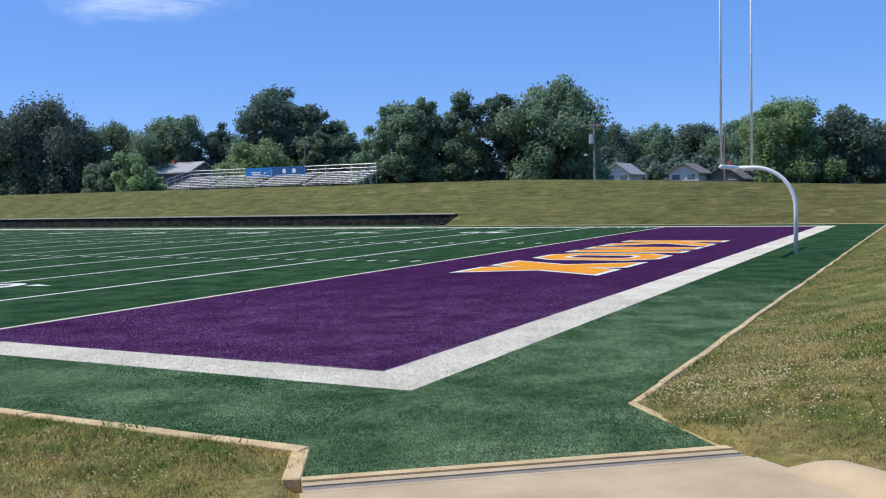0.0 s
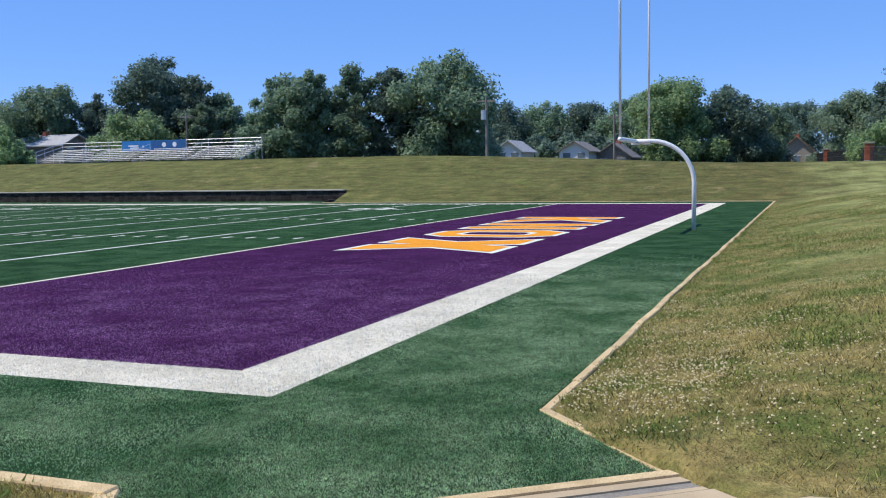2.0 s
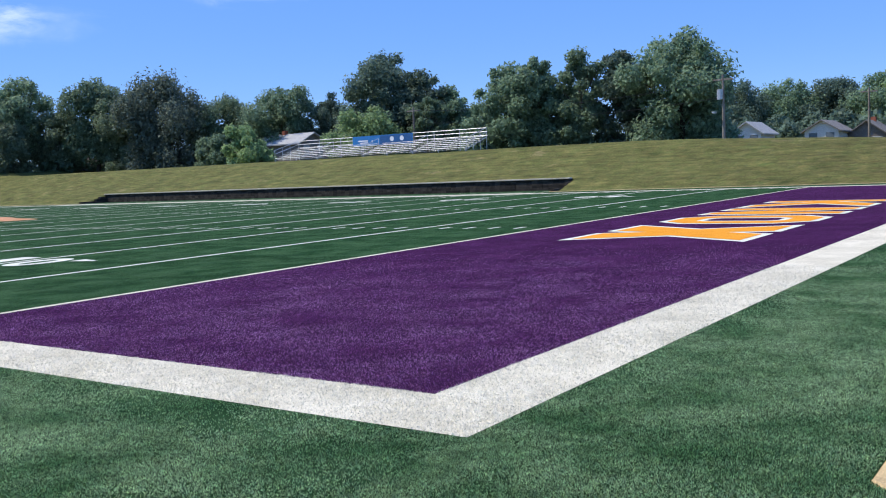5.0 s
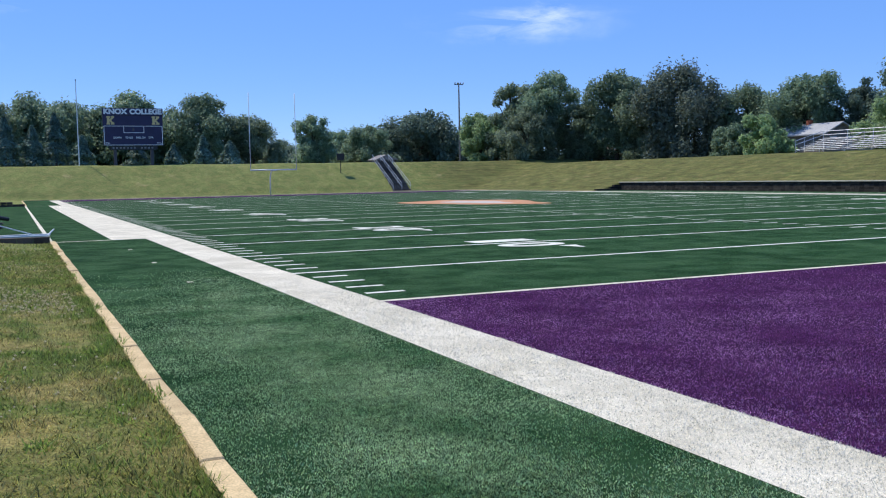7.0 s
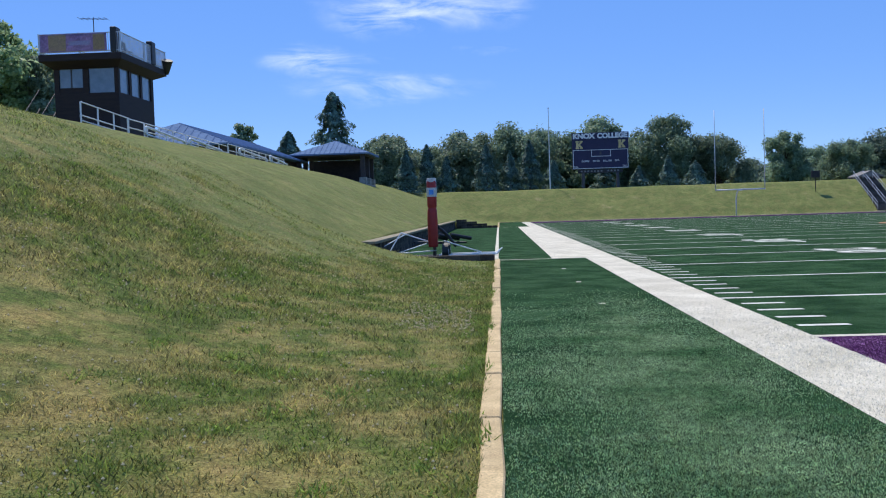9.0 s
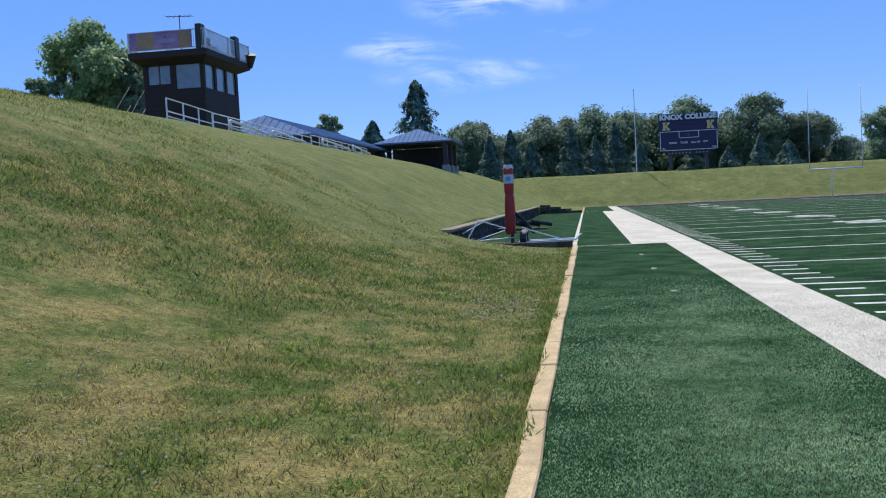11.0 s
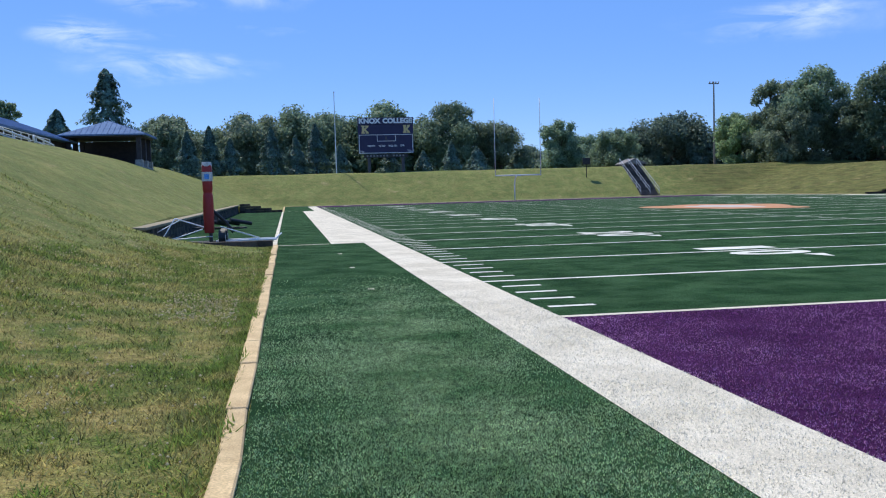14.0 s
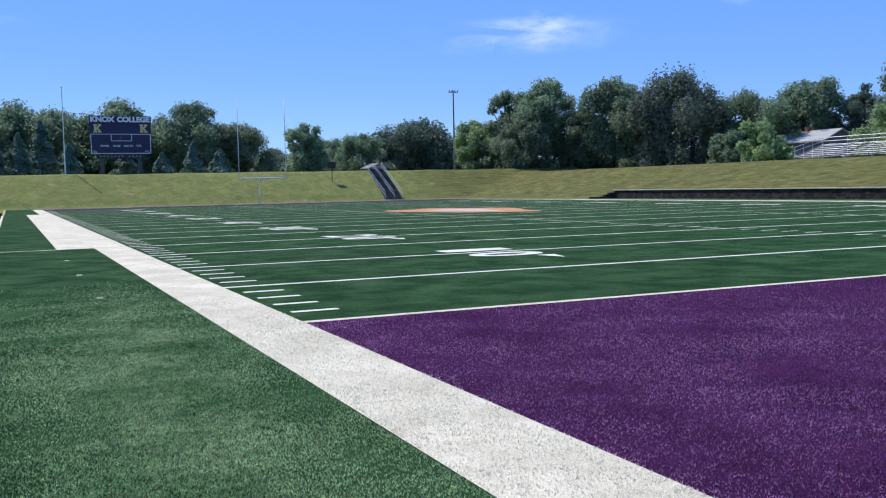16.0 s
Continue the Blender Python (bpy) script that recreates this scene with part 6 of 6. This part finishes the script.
sz = land(spots[:, 0], spots[:, 1])
near = rg.random(len(sz)) < 1 - smooth01(spots[:, 1], 0, 8)
for name, sel, m_, label in (("grass", ~near, M_BLADE, "short green summer grass on the bank"), ("dry_grass", near, M_DRYBLADE, "short straw-dry grass beside the entrance path")):
    q, k = spots[sel], int(sel.sum())
    co = blades(rg, q[:, 0], q[:, 1], sz[sel], rg.uniform(0.015, 0.05, k) * (1 + 0.4 * smooth01(q[:, 1], 6, 14)) * (1 + 0.55 * np.sin(q[:, 0] * 5.3 + 1.7 * np.sin(q[:, 1] * 3.1)) * np.sin(q[:, 1] * 4.7 + 1.3 * np.sin(q[:, 0] * 2.9))), rg.uniform(0.0035, 0.0085, k) * (1 + 0.7 * smooth01(q[:, 1], 6, 14)), 0.9)
    tagged(new(name, quick_mesh(name, co, 3, m_)), label, "grass", kind="stuff")

# taller weeds along the edges and white clover heads in the lawn
edge = []
for _ in range(15000):
    y_ = rg.uniform(-1.2, 27)
    edge.append((XW - KERB * 0.88 - abs(rg.normal()) * 0.17 * (1 + 0.8 * math.sin(y_ * 2.3 + 2 * math.sin(y_ * 0.9))), y_))
for _ in range(6500):
    x_ = rg.uniform(-0.4, 40)
    edge.append((x_, YS - KERB * 0.55 - abs(rg.normal()) * 0.13 * (1 + 0.6 * math.sin(x_ * 3 + math.sin(x_ * 7)))))
for _ in range(900):
    t__ = rg.random()
    edge.append((-2.15 + 1.49 * t__ + 0.08 + abs(rg.normal()) * 0.3, -4.83 + 1.33 * t__ - 0.10 - abs(rg.normal()) * 0.3))
edge = np.array(edge)
co = blades(rg, edge[:, 0], edge[:, 1], land(edge[:, 0], edge[:, 1]), rg.uniform(0.015, 0.055, len(edge)) * (1 + 0.5 * np.sin(edge.sum(1) * 2.7)), rg.uniform(0.004, 0.008, len(edge)), 0.6)
tagged(new("edge_weeds", quick_mesh("edge_weeds", co, 3, M_BLADE)), "dry weeds growing along the concrete edging", "weeds", kind="stuff")
# broad-leaved tufts leaning over the edging here and there, and rosettes in the lawn
tx_, ty_, ts_ = [], [], []
for k in range(66):
    if k < 36:
        cx_, cy_ = XW - KERB - rg.uniform(0.03, 0.32), -0.8 + 17 * rg.random() ** 1.3
    else:
        cx_, cy_ = XW - rg.uniform(0.5, 4.5), rg.uniform(1.5, 11)
    size_ = rg.uniform(0.05, 0.15)
    m_ = int(30 + 500 * size_)
    tx_.append(cx_ + rg.normal(size=m_) * size_ * 0.6)
    ty_.append(cy_ + rg.normal(size=m_) * size_)
    ts_.append(np.full(m_, size_))
tx_, ty_, ts_ = np.concatenate(tx_), np.concatenate(ty_), np.concatenate(ts_)
ok = ~in_turf(tx_ - 0.10, ty_)
tx_, ty_, ts_ = tx_[ok], ty_[ok], ts_[ok]
co = blades(rg, tx_, ty_, np.maximum(land(tx_, ty_), np.where(tx_ > XW - KERB, 0.035, 0.0)), rg.uniform(0.2, 0.6, len(tx_)) * ts_, rg.uniform(0.006, 0.014, len(tx_)), 0.9)
tagged(new("weed_tufts", quick_mesh("weed_tufts", co, 3, M_WEED)), "leafy green weed tufts beside the concrete edging", "weeds", kind="stuff")
fl = []
for x0_, x1_, y0_, y1_, n_ in ((-1.6, 7, -7.2, -3.7, 3400), (-0.9, 1.8, -5.0, -3.6, 700), (-13, -3.9, 4, 24, 3200), (-5.0, -4.0, 9, 15, 600), (-7, -3.9, -1, 4, 700), (7, 22, -9, -4, 700)):
    q = np.stack([rg.uniform(x0_, x1_, n_), rg.uniform(y0_, y1_, n_)], 1)
    cl = np.sin(q[:, 0] * 1.3 + 1) * np.sin(q[:, 1] * 1.1 + q[:, 0])
    fl.append(q[cl > rg.uniform(-0.6, 0.6, n_)])
fl = np.concatenate(fl)
fl = fl[~in_turf(fl[:, 0], fl[:, 1])]
fl = fl[~((ramp_s(fl[:, 0], fl[:, 1]) > -0.3) & (np.abs(ramp_t(fl[:, 0], fl[:, 1])) < 2.4))]
fz = land(fl[:, 0], fl[:, 1]) + rg.uniform(0.04, 0.08, len(fl))
fr = rg.uniform(0.007, 0.014, len(fl)) * (1 + 0.25 * smooth01(fl[:, 1], 3, 9))
tri = []
ring = [(math.cos(a), math.sin(a)) for a in (2 * math.pi * k / 5 for k in range(5))]
for (x_, y_), z_, r_ in zip(fl, fz, fr):
    for k in range(5):
        (a, b), (c, d) = ring[k], ring[(k + 1) % 5]
        tri += [(x_ + a * r_, y_ + b * r_, z_), (x_ + c * r_, y_ + d * r_, z_), (x_, y_, z_ + r_)]
        tri += [(x_ + c * r_, y_ + d * r_, z_), (x_ + a * r_, y_ + b * r_, z_), (x_, y_, z_ - r_)]
tagged(new("clover", quick_mesh("clover", np.array(tri), 3, M_CLOVER)), "small white clover heads scattered in the lawn", "clover", kind="stuff")

# ---------- turf fibres where the camera passes ----------
for i_, (name, regions, label) in enumerate((
        ("turf_fibres", ((-3.75, -0.97, -1.4, 20, 1000000), (-4.4, 4, -4.8, -0.97, 620000), (4, 16, -3.5, -0.97, 560000)), "loose green turf fibres"),
        ("band_fibres", ((-0.95, 0, -0.95, 13, 60000), (0, 10, -0.95, 0, 48000)), "loose white turf fibres"),
        ("end_zone_fibres", ((0, 14, 0, 8.95, 480000),), "loose purple turf fibres"))):
    xs_, ys_ = [], []
    for x0_, x1_, y0_, y1_, n_ in regions:
        xs_.append(rg.uniform(x0_, x1_, n_))
        ys_.append(rg.uniform(y0_, y1_, n_))
    x_, y_ = np.concatenate(xs_), np.concatenate(ys_)
    wave = 0.5 * np.sin(x_ * 1.1 + 1.3 * np.sin(y_ * 0.7)) * np.sin(y_ * 1.4 + 0.5 * x_) + 0.5 * np.sin(x_ * 4.3 + 2.1 * np.sin(y_ * 2.3)) * np.sin(y_ * 3.1 + 1.7 * np.sin(x_ * 2.9))
    if i_ == 0:
        # brushed mid-strip, its sheen drawn as dense pale fibres; sparse beside band and kerb
        wave = 0.75 * wave - 0.62 + 1.45 * np.exp(-((x_ + 2.45 - 0.05 * y_) / 0.6) ** 2) * smooth01(y_, -1.5, 1.0) + 0.85 * smooth01(-y_, 0.5, 2.0)
    elif i_ == 2:
        wave = 0.25 + 0.5 * wave
    ok = in_turf(x_, y_) & (rg.random(len(x_)) < np.clip(0.55 + 0.45 * wave, 0.04, 1) * (1 - smooth01(np.hypot(x_ + 3, y_ + 2), 5, 19)) ** 1.3)
    x_, y_ = x_[ok], y_[ok]
    n_ = len(x_)
    co = blades(rg, x_, y_, np.full(n_, 0.017), rg.uniform(0.002, 0.005, n_), rg.uniform(0.0028, 0.0056, n_), 2.2)
    tagged(new(name, quick_mesh(name, co, 3, M_FIBRE[i_])), label + " standing up from the field", "turf", kind="stuff")
